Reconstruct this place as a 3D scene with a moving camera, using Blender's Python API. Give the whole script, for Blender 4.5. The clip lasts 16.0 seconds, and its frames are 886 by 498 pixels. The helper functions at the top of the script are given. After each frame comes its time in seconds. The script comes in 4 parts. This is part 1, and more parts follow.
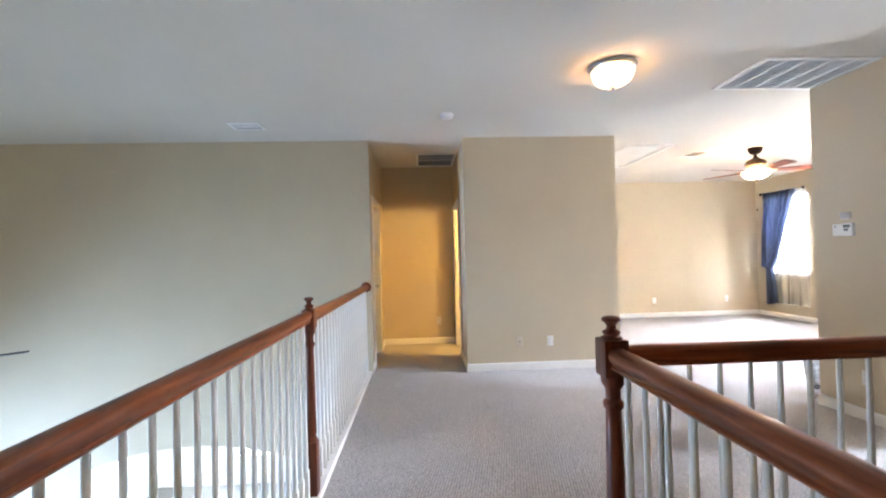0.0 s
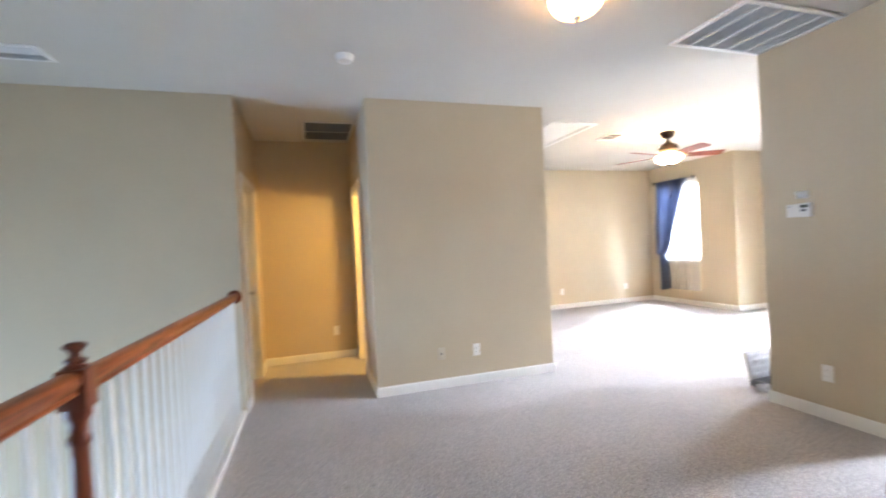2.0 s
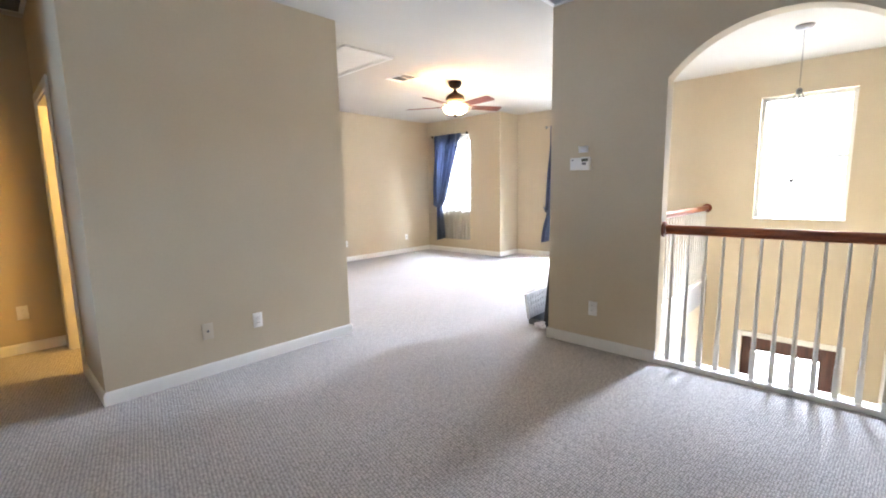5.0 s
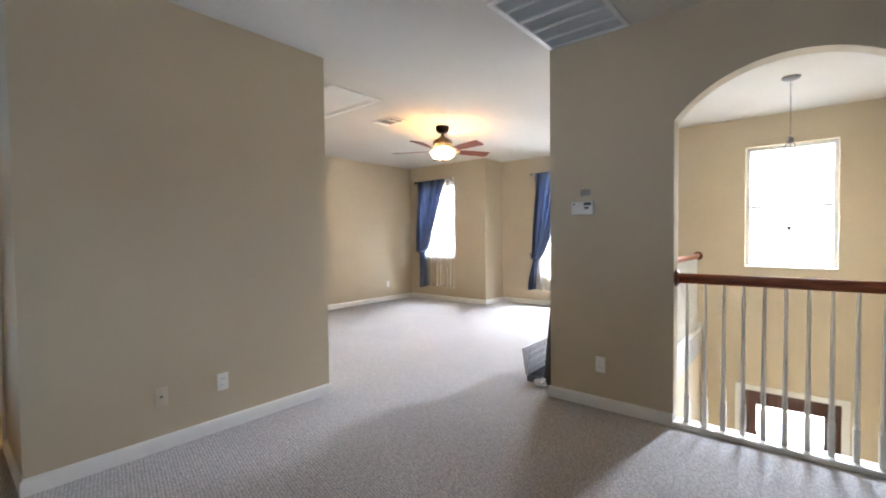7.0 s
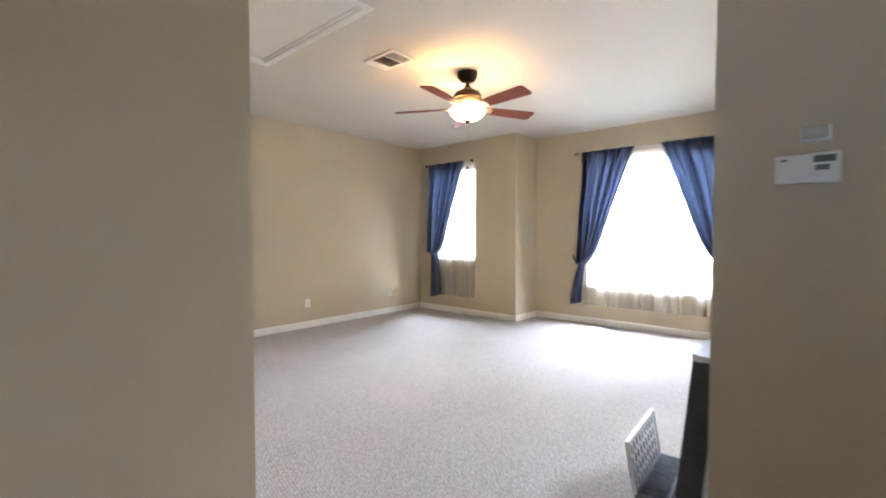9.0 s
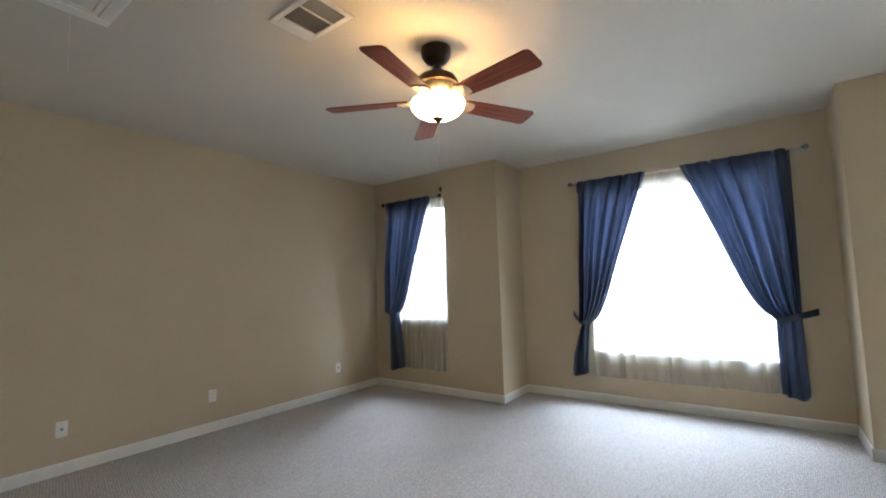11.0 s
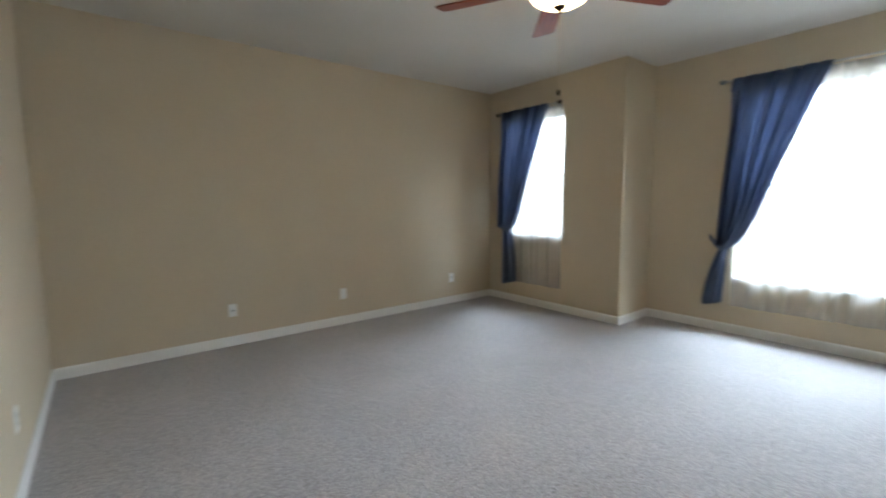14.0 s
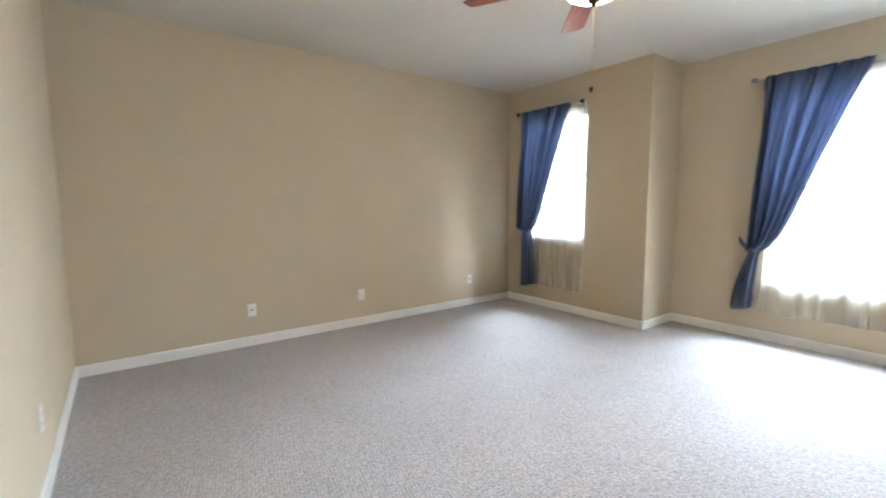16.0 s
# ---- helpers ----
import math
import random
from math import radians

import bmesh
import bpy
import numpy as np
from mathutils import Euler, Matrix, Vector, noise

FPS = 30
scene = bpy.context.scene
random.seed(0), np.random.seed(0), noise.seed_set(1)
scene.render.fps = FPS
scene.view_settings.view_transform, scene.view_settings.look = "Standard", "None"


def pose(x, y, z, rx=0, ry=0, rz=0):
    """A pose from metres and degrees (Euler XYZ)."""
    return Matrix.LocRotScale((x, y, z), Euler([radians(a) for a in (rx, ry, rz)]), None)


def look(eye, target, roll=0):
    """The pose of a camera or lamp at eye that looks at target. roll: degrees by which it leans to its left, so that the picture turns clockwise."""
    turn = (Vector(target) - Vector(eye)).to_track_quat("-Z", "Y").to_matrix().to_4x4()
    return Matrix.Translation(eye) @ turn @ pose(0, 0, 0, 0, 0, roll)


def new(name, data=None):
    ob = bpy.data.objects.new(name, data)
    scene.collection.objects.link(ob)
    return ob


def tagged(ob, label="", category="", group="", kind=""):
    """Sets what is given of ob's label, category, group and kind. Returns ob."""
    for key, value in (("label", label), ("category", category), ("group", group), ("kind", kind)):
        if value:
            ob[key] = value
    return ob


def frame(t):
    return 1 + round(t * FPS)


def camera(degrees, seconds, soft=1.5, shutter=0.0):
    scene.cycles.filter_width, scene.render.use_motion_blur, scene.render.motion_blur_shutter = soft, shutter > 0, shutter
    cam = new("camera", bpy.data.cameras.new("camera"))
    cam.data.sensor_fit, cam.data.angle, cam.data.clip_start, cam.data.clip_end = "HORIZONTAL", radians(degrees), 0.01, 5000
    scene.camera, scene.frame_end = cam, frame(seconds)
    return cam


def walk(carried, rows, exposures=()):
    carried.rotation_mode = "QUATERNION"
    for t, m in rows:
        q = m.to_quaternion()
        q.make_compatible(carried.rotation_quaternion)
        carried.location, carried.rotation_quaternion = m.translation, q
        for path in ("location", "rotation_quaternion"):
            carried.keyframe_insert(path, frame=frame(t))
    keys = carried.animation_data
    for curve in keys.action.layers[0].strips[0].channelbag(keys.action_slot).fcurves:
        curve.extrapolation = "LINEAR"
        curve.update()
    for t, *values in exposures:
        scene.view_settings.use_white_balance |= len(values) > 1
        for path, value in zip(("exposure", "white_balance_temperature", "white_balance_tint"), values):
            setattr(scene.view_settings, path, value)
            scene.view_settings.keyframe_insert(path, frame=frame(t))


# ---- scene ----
cam = camera(91.6, 16.0, 1.9, 0.5)
PATH = [
    (0, (0.234, 0.235, 1.365), (0.34, 2.232, 1.393), -1.4),
    (0.5, (0.218, 0.346, 1.345), (0.346, 2.34, 1.273), -1.9),
    (1, (0.247, 0.675, 1.366), (0.294, 2.674, 1.416), -1.9),
    (1.5, (0.243, 0.976, 1.34), (0.402, 2.969, 1.324), -0.6),
    (2, (0.223, 1.301, 1.359), (0.814, 3.212, 1.344), -2.8),
    (2.5, (0.277, 1.581, 1.324), (1.232, 3.338, 1.339), -1.8),
    (3, (0.356, 1.78, 1.3), (1.565, 3.361, 1.109), -1.3),
    (3.2, (0.384, 1.817, 1.285), (1.68, 3.319, 1.026), -0.7),
    (5.3, (0.354, 1.963, 1.315), (1.836, 3.289, 1.078), -0.2),
    (5.5, (0.353, 1.965, 1.348), (1.845, 3.295, 1.257), -0.0),
    (6, (0.34, 1.976, 1.359), (1.832, 3.31, 1.388), -0.1),
    (6.5, (0.331, 2.078, 1.331), (1.866, 3.36, 1.313), -1.3),
    (7, (0.498, 2.253, 1.286), (2.028, 3.54, 1.229), -0.6),
    (7.5, (0.796, 2.521, 1.313), (2.242, 3.902, 1.271), 0.4),
    (8, (1.039, 2.875, 1.301), (2.554, 4.181, 1.286), -0.7),
    (8.5, (1.383, 3.136, 1.3), (2.945, 4.382, 1.233), -1.6),
    (9, (1.769, 3.491, 1.27), (3.271, 4.81, 1.204), 0.0),
    (9.2, (1.908, 3.622, 1.262), (3.425, 4.926, 1.267), -0.3),
    (11.3, (2.949, 4.487, 1.359), (4.555, 5.664, 1.545), -2.2),
    (11.5, (2.969, 4.488, 1.375), (4.554, 5.689, 1.59), -2.2),
    (12, (2.981, 4.466, 1.377), (4.552, 5.692, 1.551), -1.0),
    (12.5, (2.987, 4.451, 1.344), (4.523, 5.731, 1.325), -0.2),
    (13, (3.002, 4.453, 1.323), (4.502, 5.755, 1.089), -0.2),
    (13.5, (2.991, 4.451, 1.306), (4.473, 5.77, 1.051), -0.2),
    (14, (2.958, 4.479, 1.32), (4.191, 6.039, 1.1), -0.5),
    (14.5, (2.867, 4.549, 1.312), (3.819, 6.296, 1.107), -0.4),
    (15, (2.854, 4.57, 1.327), (3.688, 6.374, 1.105), -0.3),
    (15.5, (2.872, 4.565, 1.322), (3.856, 6.293, 1.106), -0.3),
    (16, (2.938, 4.575, 1.317), (4.126, 6.17, 1.101), -0.2),
]
EXPOSURES = [(0, 0.93, 6500, 20), (1, 0.90, 6500, 20), (2.5, 0.87, 6480, 20), (3.2, 0.70, 6440, 19), (5.5, 0.26, 6480, 19),
             (6.5, -0.17, 6580, 18), (7.5, -0.13, 6600, 18), (8.5, -0.16, 6580, 18), (9, -0.28, 6580, 18), (11.3, -1.45, 6300, 11),
             (12.5, -1.56, 6160, 9), (13.5, -1.40, 6150, 9), (14.5, -1.04, 6250, 12), (15, -0.82, 6290, 13), (16, -0.38, 6320, 13)]
walk(cam, [(t, look(eye, target, roll)) for t, eye, target, roll in PATH], EXPOSURES)

# ---- world and lights ----
world = bpy.data.worlds.new("sky")
scene.world = world
world.use_nodes = True
wn = world.node_tree.nodes
sky = wn.new("ShaderNodeTexSky")
sky.sky_type = "NISHITA"
sky.sun_disc = False
sky.sun_elevation = radians(50)
sky.sun_rotation = radians(250)
world.node_tree.links.new(sky.outputs[0], wn["Background"].inputs[0])
wn["Background"].inputs[1].default_value = 0.1
sun_data = bpy.data.lights.new("sun", "SUN")
sun_data.energy, sun_data.angle, sun_data.color = 0.8, radians(12), (1.0, 0.96, 0.9)
sun = new("sun", sun_data)
sun.matrix_world = look((-8, -4, 14), (2, 2, 0))

SKYBLUE = (0.70, 0.85, 1.0)


def sky_lamp(name, at, towards, width, height, glow, colour=SKYBLUE):
    """Sky light that fills a window's opening; glow is its brightness."""
    data = bpy.data.lights.new(name, "AREA")
    data.shape, data.size, data.size_y = "RECTANGLE", width, height
    data.energy, data.color = glow * math.pi * width * height, colour
    ob = new(name, data)
    ob.matrix_world = look(at, towards)
    return ob


def sky_over(name, x, y, z, width, height, glow):
    """Sky light from above, just outside an east window whose middle is at x, y, z."""
    tall = height * 1.25
    return sky_lamp(name, (x + 0.14 + tall / 2 * 0.57, y, z + 0.38), (x + 0.14 + tall / 2 * 0.57 - 0.88, y, z + 0.38 - 0.47), width * 1.1, tall, glow)


def point_lamp(name, at, watts, colour, radius):
    data = bpy.data.lights.new(name, "POINT")
    data.energy, data.color, data.shadow_soft_size = watts, colour, radius
    ob = new(name, data)
    ob.location = at
    return ob


def sky_high(name, x, y, z_top, width, glow):
    """The upper sky just above and outside an east window: steep light that falls on the floor below it."""
    deep = 1.5
    at = Vector((x + 0.24 + deep / 2 * 0.77, y, z_top + 0.04 + deep / 2 * 0.64))
    return sky_lamp(name, at, at + Vector((-0.64, 0, -0.77)), width, deep, glow)


GLOBE_LOFT, GLOBE_FAN = 5, 48
sky_over("sky_big_window", 7.95, 5.16, 1.435, 1.66, 1.80, 58)
sky_over("sky_small_window", 7.37, 7.97, 1.615, 0.68, 1.48, 26)
sky_over("sky_foyer_window", 7.37, 2.39, 1.635, 0.9, 1.50, 9)
sky_high("high_sky_big_window", 7.95, 5.16, 2.33, 1.9, 258)
sky_high("high_sky_small_window", 7.37, 8.28, 2.35, 0.6, 390)
sky_high("high_sky_foyer_window", 7.37, 2.39, 2.383, 1.1, 518)
sky_lamp("sky_front_door", (7.42, 2.385, -1.9), (0, 2.385, -1.9), 0.64, 1.9, 31.7)
sky_lamp("sky_family_windows", (-6.3, 3.0, -1.75), (-3.3, 3.0, -2.85), 3.5, 2.0, 1.32, (0.34, 0.59, 1.0))
sky_lamp("level_sky_family_windows", (-6.3, 3.3, -1.55), (-1.5, 5.3, -1.5), 2.6, 1.7, 7.6, (0.42, 0.68, 1.0)).data.spread = radians(100)
sky_lamp("sky_dining_window", (-2.4, 9.3, -1.7), (-2.4, 0, -1.7), 2.2, 1.6, 90, (0.58, 0.79, 1.0))
for turn_ in (0, 120, 240):
    point_lamp("fan_bulb", (4.893 + 0.10 * math.cos(radians(turn_)), 5.937 + 0.10 * math.sin(radians(turn_)), 2.370), 23, (1.0, 0.59, 0.21), 0.03)
point_lamp("closet_lamp", (2.15, 5.62, 1.95), 94.3, (1.0, 0.66, 0.19), 0.16)

# ---- materials ----


def material(name, colour, rough=0.6, metal=0.0, grain=0.0, grain_size=200.0, stain=0.0, stain_size=3.0, bump=0.0, bump_size=300.0,
             second=None, spec=0.5):
    """A painted or plain surface: colour with fine grain, broad stains and a fine relief."""
    m = bpy.data.materials.new(name)
    m.use_nodes = True
    nt = m.node_tree
    b = nt.nodes["Principled BSDF"]
    b.inputs["Base Color"].default_value = (*colour, 1)
    b.inputs["Roughness"].default_value, b.inputs["Metallic"].default_value = rough, metal
    b.inputs["Specular IOR Level"].default_value = spec
    co = nt.nodes.new("ShaderNodeTexCoord")
    last = None
    if grain or stain:
        mixes = [(grain, grain_size), (stain, stain_size)]
        last = None
        for amount, size in mixes:
            if not amount:
                continue
            n = nt.nodes.new("ShaderNodeTexNoise")
            n.inputs["Scale"].default_value, n.inputs["Detail"].default_value = size, 4
            nt.links.new(co.outputs["Object"], n.inputs["Vector"])
            r = nt.nodes.new("ShaderNodeMapRange")
            r.inputs["From Min"].default_value, r.inputs["From Max"].default_value = 0.3, 0.7
            r.inputs["To Min"].default_value, r.inputs["To Max"].default_value = 1 - amount, 1 + amount
            nt.links.new(n.outputs["Fac"], r.inputs["Value"])
            mul = nt.nodes.new("ShaderNodeMix")
            mul.data_type, mul.blend_type = "RGBA", "MULTIPLY"
            mul.inputs["Factor"].default_value = 1
            if last:
                nt.links.new(last, mul.inputs["A"])
            else:
                mul.inputs["A"].default_value = (*colour, 1)
            nt.links.new(r.outputs["Result"], mul.inputs["B"])
            last = mul.outputs["Result"]
        nt.links.new(last, b.inputs["Base Color"])
    if bump:
        n = nt.nodes.new("ShaderNodeTexNoise")
        n.inputs["Scale"].default_value, n.inputs["Detail"].default_value = bump_size, 3
        nt.links.new(co.outputs["Object"], n.inputs["Vector"])
        u = nt.nodes.new("ShaderNodeBump")
        u.inputs["Strength"].default_value, u.inputs["Distance"].default_value = bump, 0.004
        nt.links.new(n.outputs["Fac"], u.inputs["Height"])
        nt.links.new(u.outputs["Normal"], b.inputs["Normal"])
    return m


def wood(name, dark, light, along="Y", rough=0.34, coat=0.12):
    """Stained, varnished wood with its grain along one axis."""
    m = bpy.data.materials.new(name)
    m.use_nodes = True
    nt = m.node_tree
    b = nt.nodes["Principled BSDF"]
    b.inputs["Roughness"].default_value = rough
    b.inputs["Coat Weight"].default_value, b.inputs["Coat Roughness"].default_value = coat, 0.18
    b.inputs["Specular IOR Level"].default_value = 0.35
    co = nt.nodes.new("ShaderNodeTexCoord")
    mp = nt.nodes.new("ShaderNodeMapping")
    mp.inputs["Scale"].default_value = [3.0 if a == along else 55.0 for a in "XYZ"]
    nt.links.new(co.outputs["Object"], mp.inputs["Vector"])
    n = nt.nodes.new("ShaderNodeTexNoise")
    n.inputs["Scale"].default_value, n.inputs["Detail"].default_value, n.inputs["Distortion"].default_value = 1.0, 6, 0.6
    nt.links.new(mp.outputs["Vector"], n.inputs["Vector"])
    r = nt.nodes.new("ShaderNodeValToRGB")
    r.color_ramp.elements[0].position, r.color_ramp.elements[0].color = 0.32, (*dark, 1)
    r.color_ramp.elements[1].position, r.color_ramp.elements[1].color = 0.68, (*light, 1)
    nt.links.new(n.outputs["Fac"], r.inputs["Fac"])
    nt.links.new(r.outputs["Color"], b.inputs["Base Color"])
    u = nt.nodes.new("ShaderNodeBump")
    u.inputs["Strength"].default_value, u.inputs["Distance"].default_value = 0.12, 0.001
    nt.links.new(n.outputs["Fac"], u.inputs["Height"])
    nt.links.new(u.outputs["Normal"], b.inputs["Normal"])
    return m


def carpet_material():
    """Looped carpet: rows of small loops, flecked, with broad trodden patches."""
    m = bpy.data.materials.new("carpet")
    m.use_nodes = True
    nt = m.node_tree
    L = nt.links.new
    b = nt.nodes["Principled BSDF"]
    b.inputs["Roughness"].default_value = 0.95
    b.inputs["Specular IOR Level"].default_value = 0.15
    b.inputs["Sheen Weight"].default_value = 0.25
    co = nt.nodes.new("ShaderNodeTexCoord")
    mp = nt.nodes.new("ShaderNodeMapping")
    mp.inputs["Rotation"].default_value = (0, 0, radians(8))
    mp.inputs["Scale"].default_value = (58, 88, 1)
    L(co.outputs["Object"], mp.inputs["Vector"])
    v = nt.nodes.new("ShaderNodeTexVoronoi")
    v.inputs["Scale"].default_value = 1.0
    v.inputs["Randomness"].default_value = 0.35
    L(mp.outputs["Vector"], v.inputs["Vector"])
    loops = nt.nodes.new("ShaderNodeMapRange")
    loops.inputs["From Min"].default_value, loops.inputs["From Max"].default_value = 0.1, 0.65
    loops.inputs["To Min"].default_value, loops.inputs["To Max"].default_value = 1.16, 0.46
    L(v.outputs["Distance"], loops.inputs["Value"])
    fleck = nt.nodes.new("ShaderNodeTexNoise")
    fleck.inputs["Scale"].default_value, fleck.inputs["Detail"].default_value = 60, 5
    L(co.outputs["Object"], fleck.inputs["Vector"])
    fr = nt.nodes.new("ShaderNodeMapRange")
    fr.inputs["From Min"].default_value, fr.inputs["From Max"].default_value = 0.3, 0.7
    fr.inputs["To Min"].default_value, fr.inputs["To Max"].default_value = 0.84, 1.14
    L(fleck.outputs["Fac"], fr.inputs["Value"])
    patch = nt.nodes.new("ShaderNodeTexNoise")
    patch.inputs["Scale"].default_value, patch.inputs["Detail"].default_value = 1.6, 5
    L(co.outputs["Object"], patch.inputs["Vector"])
    pr = nt.nodes.new("ShaderNodeMapRange")
    pr.inputs["From Min"].default_value, pr.inputs["From Max"].default_value = 0.3, 0.7
    pr.inputs["To Min"].default_value, pr.inputs["To Max"].default_value = 0.93, 1.05
    L(patch.outputs["Fac"], pr.inputs["Value"])
    m1 = nt.nodes.new("ShaderNodeMath")
    m1.operation = "MULTIPLY"
    L(loops.outputs["Result"], m1.inputs[0]), L(fr.outputs["Result"], m1.inputs[1])
    m2 = nt.nodes.new("ShaderNodeMath")
    m2.operation = "MULTIPLY"
    L(m1.outputs[0], m2.inputs[0]), L(pr.outputs["Result"], m2.inputs[1])
    mix = nt.nodes.new("ShaderNodeMix")
    mix.data_type, mix.blend_type = "RGBA", "MULTIPLY"
    mix.inputs["Factor"].default_value = 1
    mix.inputs["A"].default_value = (0.560, 0.528, 0.512, 1)
    L(m2.outputs[0], mix.inputs["B"])
    L(mix.outputs["Result"], b.inputs["Base Color"])
    u = nt.nodes.new("ShaderNodeBump")
    u.inputs["Strength"].default_value, u.inputs["Distance"].default_value = 0.7, 0.004
    L(m1.outputs[0], u.inputs["Height"])
    L(u.outputs["Normal"], b.inputs["Normal"])
    return m


def cloth(name, colour, through_light, clear=0.0, mottle=0.3):
    """Woven cloth that lets some light through; clear: the share of open holes between its threads."""
    m = bpy.data.materials.new(name)
    m.use_nodes = True
    nt = m.node_tree
    L = nt.links.new
    out = nt.nodes["Material Output"]
    b = nt.nodes["Principled BSDF"]
    b.inputs["Roughness"].default_value, b.inputs["Specular IOR Level"].default_value = 0.9, 0.1
    co = nt.nodes.new("ShaderNodeTexCoord")
    n = nt.nodes.new("ShaderNodeTexNoise")
    n.inputs["Scale"].default_value, n.inputs["Detail"].default_value = 1.0, 5
    streak = nt.nodes.new("ShaderNodeMapping")
    streak.inputs["Scale"].default_value = (26, 26, 2.6)
    L(co.outputs["Object"], streak.inputs["Vector"])
    L(streak.outputs["Vector"], n.inputs["Vector"])
    r = nt.nodes.new("ShaderNodeMapRange")
    r.inputs["To Min"].default_value, r.inputs["To Max"].default_value = 1 - mottle, 1 + mottle
    L(n.outputs["Fac"], r.inputs["Value"])
    mul = nt.nodes.new("ShaderNodeMix")
    mul.data_type, mul.blend_type = "RGBA", "MULTIPLY"
    mul.inputs["Factor"].default_value = 1
    mul.inputs["A"].default_value = (*colour, 1)
    L(r.outputs["Result"], mul.inputs["B"])
    t = nt.nodes.new("ShaderNodeBsdfTranslucent")
    if mottle:
        L(mul.outputs["Result"], b.inputs["Base Color"])
        L(mul.outputs["Result"], t.inputs["Color"])
    else:
        b.inputs["Base Color"].default_value = t.inputs["Color"].default_value = (*colour, 1)
    a = nt.nodes.new("ShaderNodeMixShader")
    a.inputs[0].default_value = through_light
    L(b.outputs[0], a.inputs[1]), L(t.outputs[0], a.inputs[2])
    last = a
    if clear:
        c = nt.nodes.new("ShaderNodeBsdfTransparent")
        last = nt.nodes.new("ShaderNodeMixShader")
        last.inputs[0].default_value = clear
        L(a.outputs[0], last.inputs[1]), L(c.outputs[0], last.inputs[2])
    L(last.outputs[0], out.inputs["Surface"])
    return m


def glowing(name, colour, strength):
    m = bpy.data.materials.new(name)
    m.use_nodes = True
    b = m.node_tree.nodes["Principled BSDF"]
    b.inputs["Base Color"].default_value = (0.9, 0.88, 0.82, 1)
    b.inputs["Roughness"].default_value = 0.25
    b.inputs["Emission Color"].default_value = (*colour, 1)
    b.inputs["Emission Strength"].default_value = strength
    return m


def glowing_bowl(name, colour, strength, z_low, z_high, low, high):
    """A lit glass bowl, brighter towards its top, where the bulbs sit behind the glass."""
    m = glowing(name, colour, strength)
    nt = m.node_tree
    co = nt.nodes.new("ShaderNodeTexCoord")
    xyz = nt.nodes.new("ShaderNodeSeparateXYZ")
    nt.links.new(co.outputs["Object"], xyz.inputs[0])
    r = nt.nodes.new("ShaderNodeMapRange")
    r.inputs["From Min"].default_value, r.inputs["From Max"].default_value = z_low, z_high
    r.inputs["To Min"].default_value, r.inputs["To Max"].default_value = strength * low, strength * high
    nt.links.new(xyz.outputs["Z"], r.inputs["Value"])
    nt.links.new(r.outputs["Result"], nt.nodes["Principled BSDF"].inputs["Emission Strength"])
    return m


def glass_material(name, tint=(1, 1, 1), rough=0.0):
    m = bpy.data.materials.new(name)
    m.use_nodes = True
    b = m.node_tree.nodes["Principled BSDF"]
    b.inputs["Base Color"].default_value = (*tint, 1)
    b.inputs["Roughness"].default_value = rough
    b.inputs["Transmission Weight"].default_value = 1.0
    b.inputs["IOR"].default_value = 1.45
    return m


PAINT = material("wall_paint", (0.562, 0.474, 0.338), 0.85, stain=0.03, stain_size=1.7, grain=0.015, grain_size=60, bump=0.25, bump_size=140, spec=0.25)
CEIL = material("ceiling_paint", (0.63, 0.598, 0.535), 0.95, stain=0.025, stain_size=1.3, bump=0.35, bump_size=90, spec=0.1)
TRIM = material("trim_paint", (0.80, 0.79, 0.75), 0.4, stain=0.03, stain_size=6, bump=0.05, bump_size=40)
WHITE = material("white_plastic", (0.80, 0.79, 0.76), 0.35, stain=0.02, stain_size=20)
BALUSTER = material("baluster_paint", (0.80, 0.785, 0.735), 0.35, stain=0.03, stain_size=15, bump=0.05, bump_size=60)
CARPET = carpet_material()
RAIL_Y = wood("rail_wood", (0.130, 0.028, 0.009), (0.330, 0.084, 0.022), "Y", 0.34, 0.15)
RAIL_X = wood("rail_wood_cross", (0.130, 0.028, 0.009), (0.330, 0.084, 0.022), "X", 0.34, 0.15)
POST = wood("newel_wood", (0.085, 0.018, 0.007), (0.20, 0.046, 0.015), "Z")
DOORWOOD = wood("door_wood", (0.045, 0.014, 0.009), (0.10, 0.03, 0.018), "Z", 0.4, 0.2)
BLADE = wood("blade_wood", (0.095, 0.015, 0.005), (0.29, 0.056, 0.015), "X", 0.5, 0.05)
DARKBLADE = wood("dark_blade_wood", (0.03, 0.026, 0.024), (0.06, 0.05, 0.045), "X", 0.55, 0.04)
BRONZE = material("dark_bronze", (0.035, 0.024, 0.018), 0.38, 0.85, stain=0.15, stain_size=30)
BRASS = material("antique_ivory_metal", (0.58, 0.50, 0.37), 0.42, 0.55, stain=0.15, stain_size=40)
NICKEL = material("brushed_nickel", (0.5, 0.49, 0.47), 0.35, 0.95, stain=0.08, stain_size=50)
IRON = material("grey_iron", (0.16, 0.155, 0.15), 0.45, 0.7, stain=0.1, stain_size=30)
GREYVENT = material("vent_paint", (0.62, 0.61, 0.60), 0.5, stain=0.06, stain_size=14)
FILTER = material("vent_filter", (0.20, 0.205, 0.215), 0.9, grain=0.2, grain_size=150)
BIGFILTER = material("return_filter", (0.52, 0.515, 0.515), 0.9, grain=0.15, grain_size=150)
DENIM = cloth("blue_curtain_cloth", (0.152, 0.180, 0.252), 0.62, 0.0, 0.38)
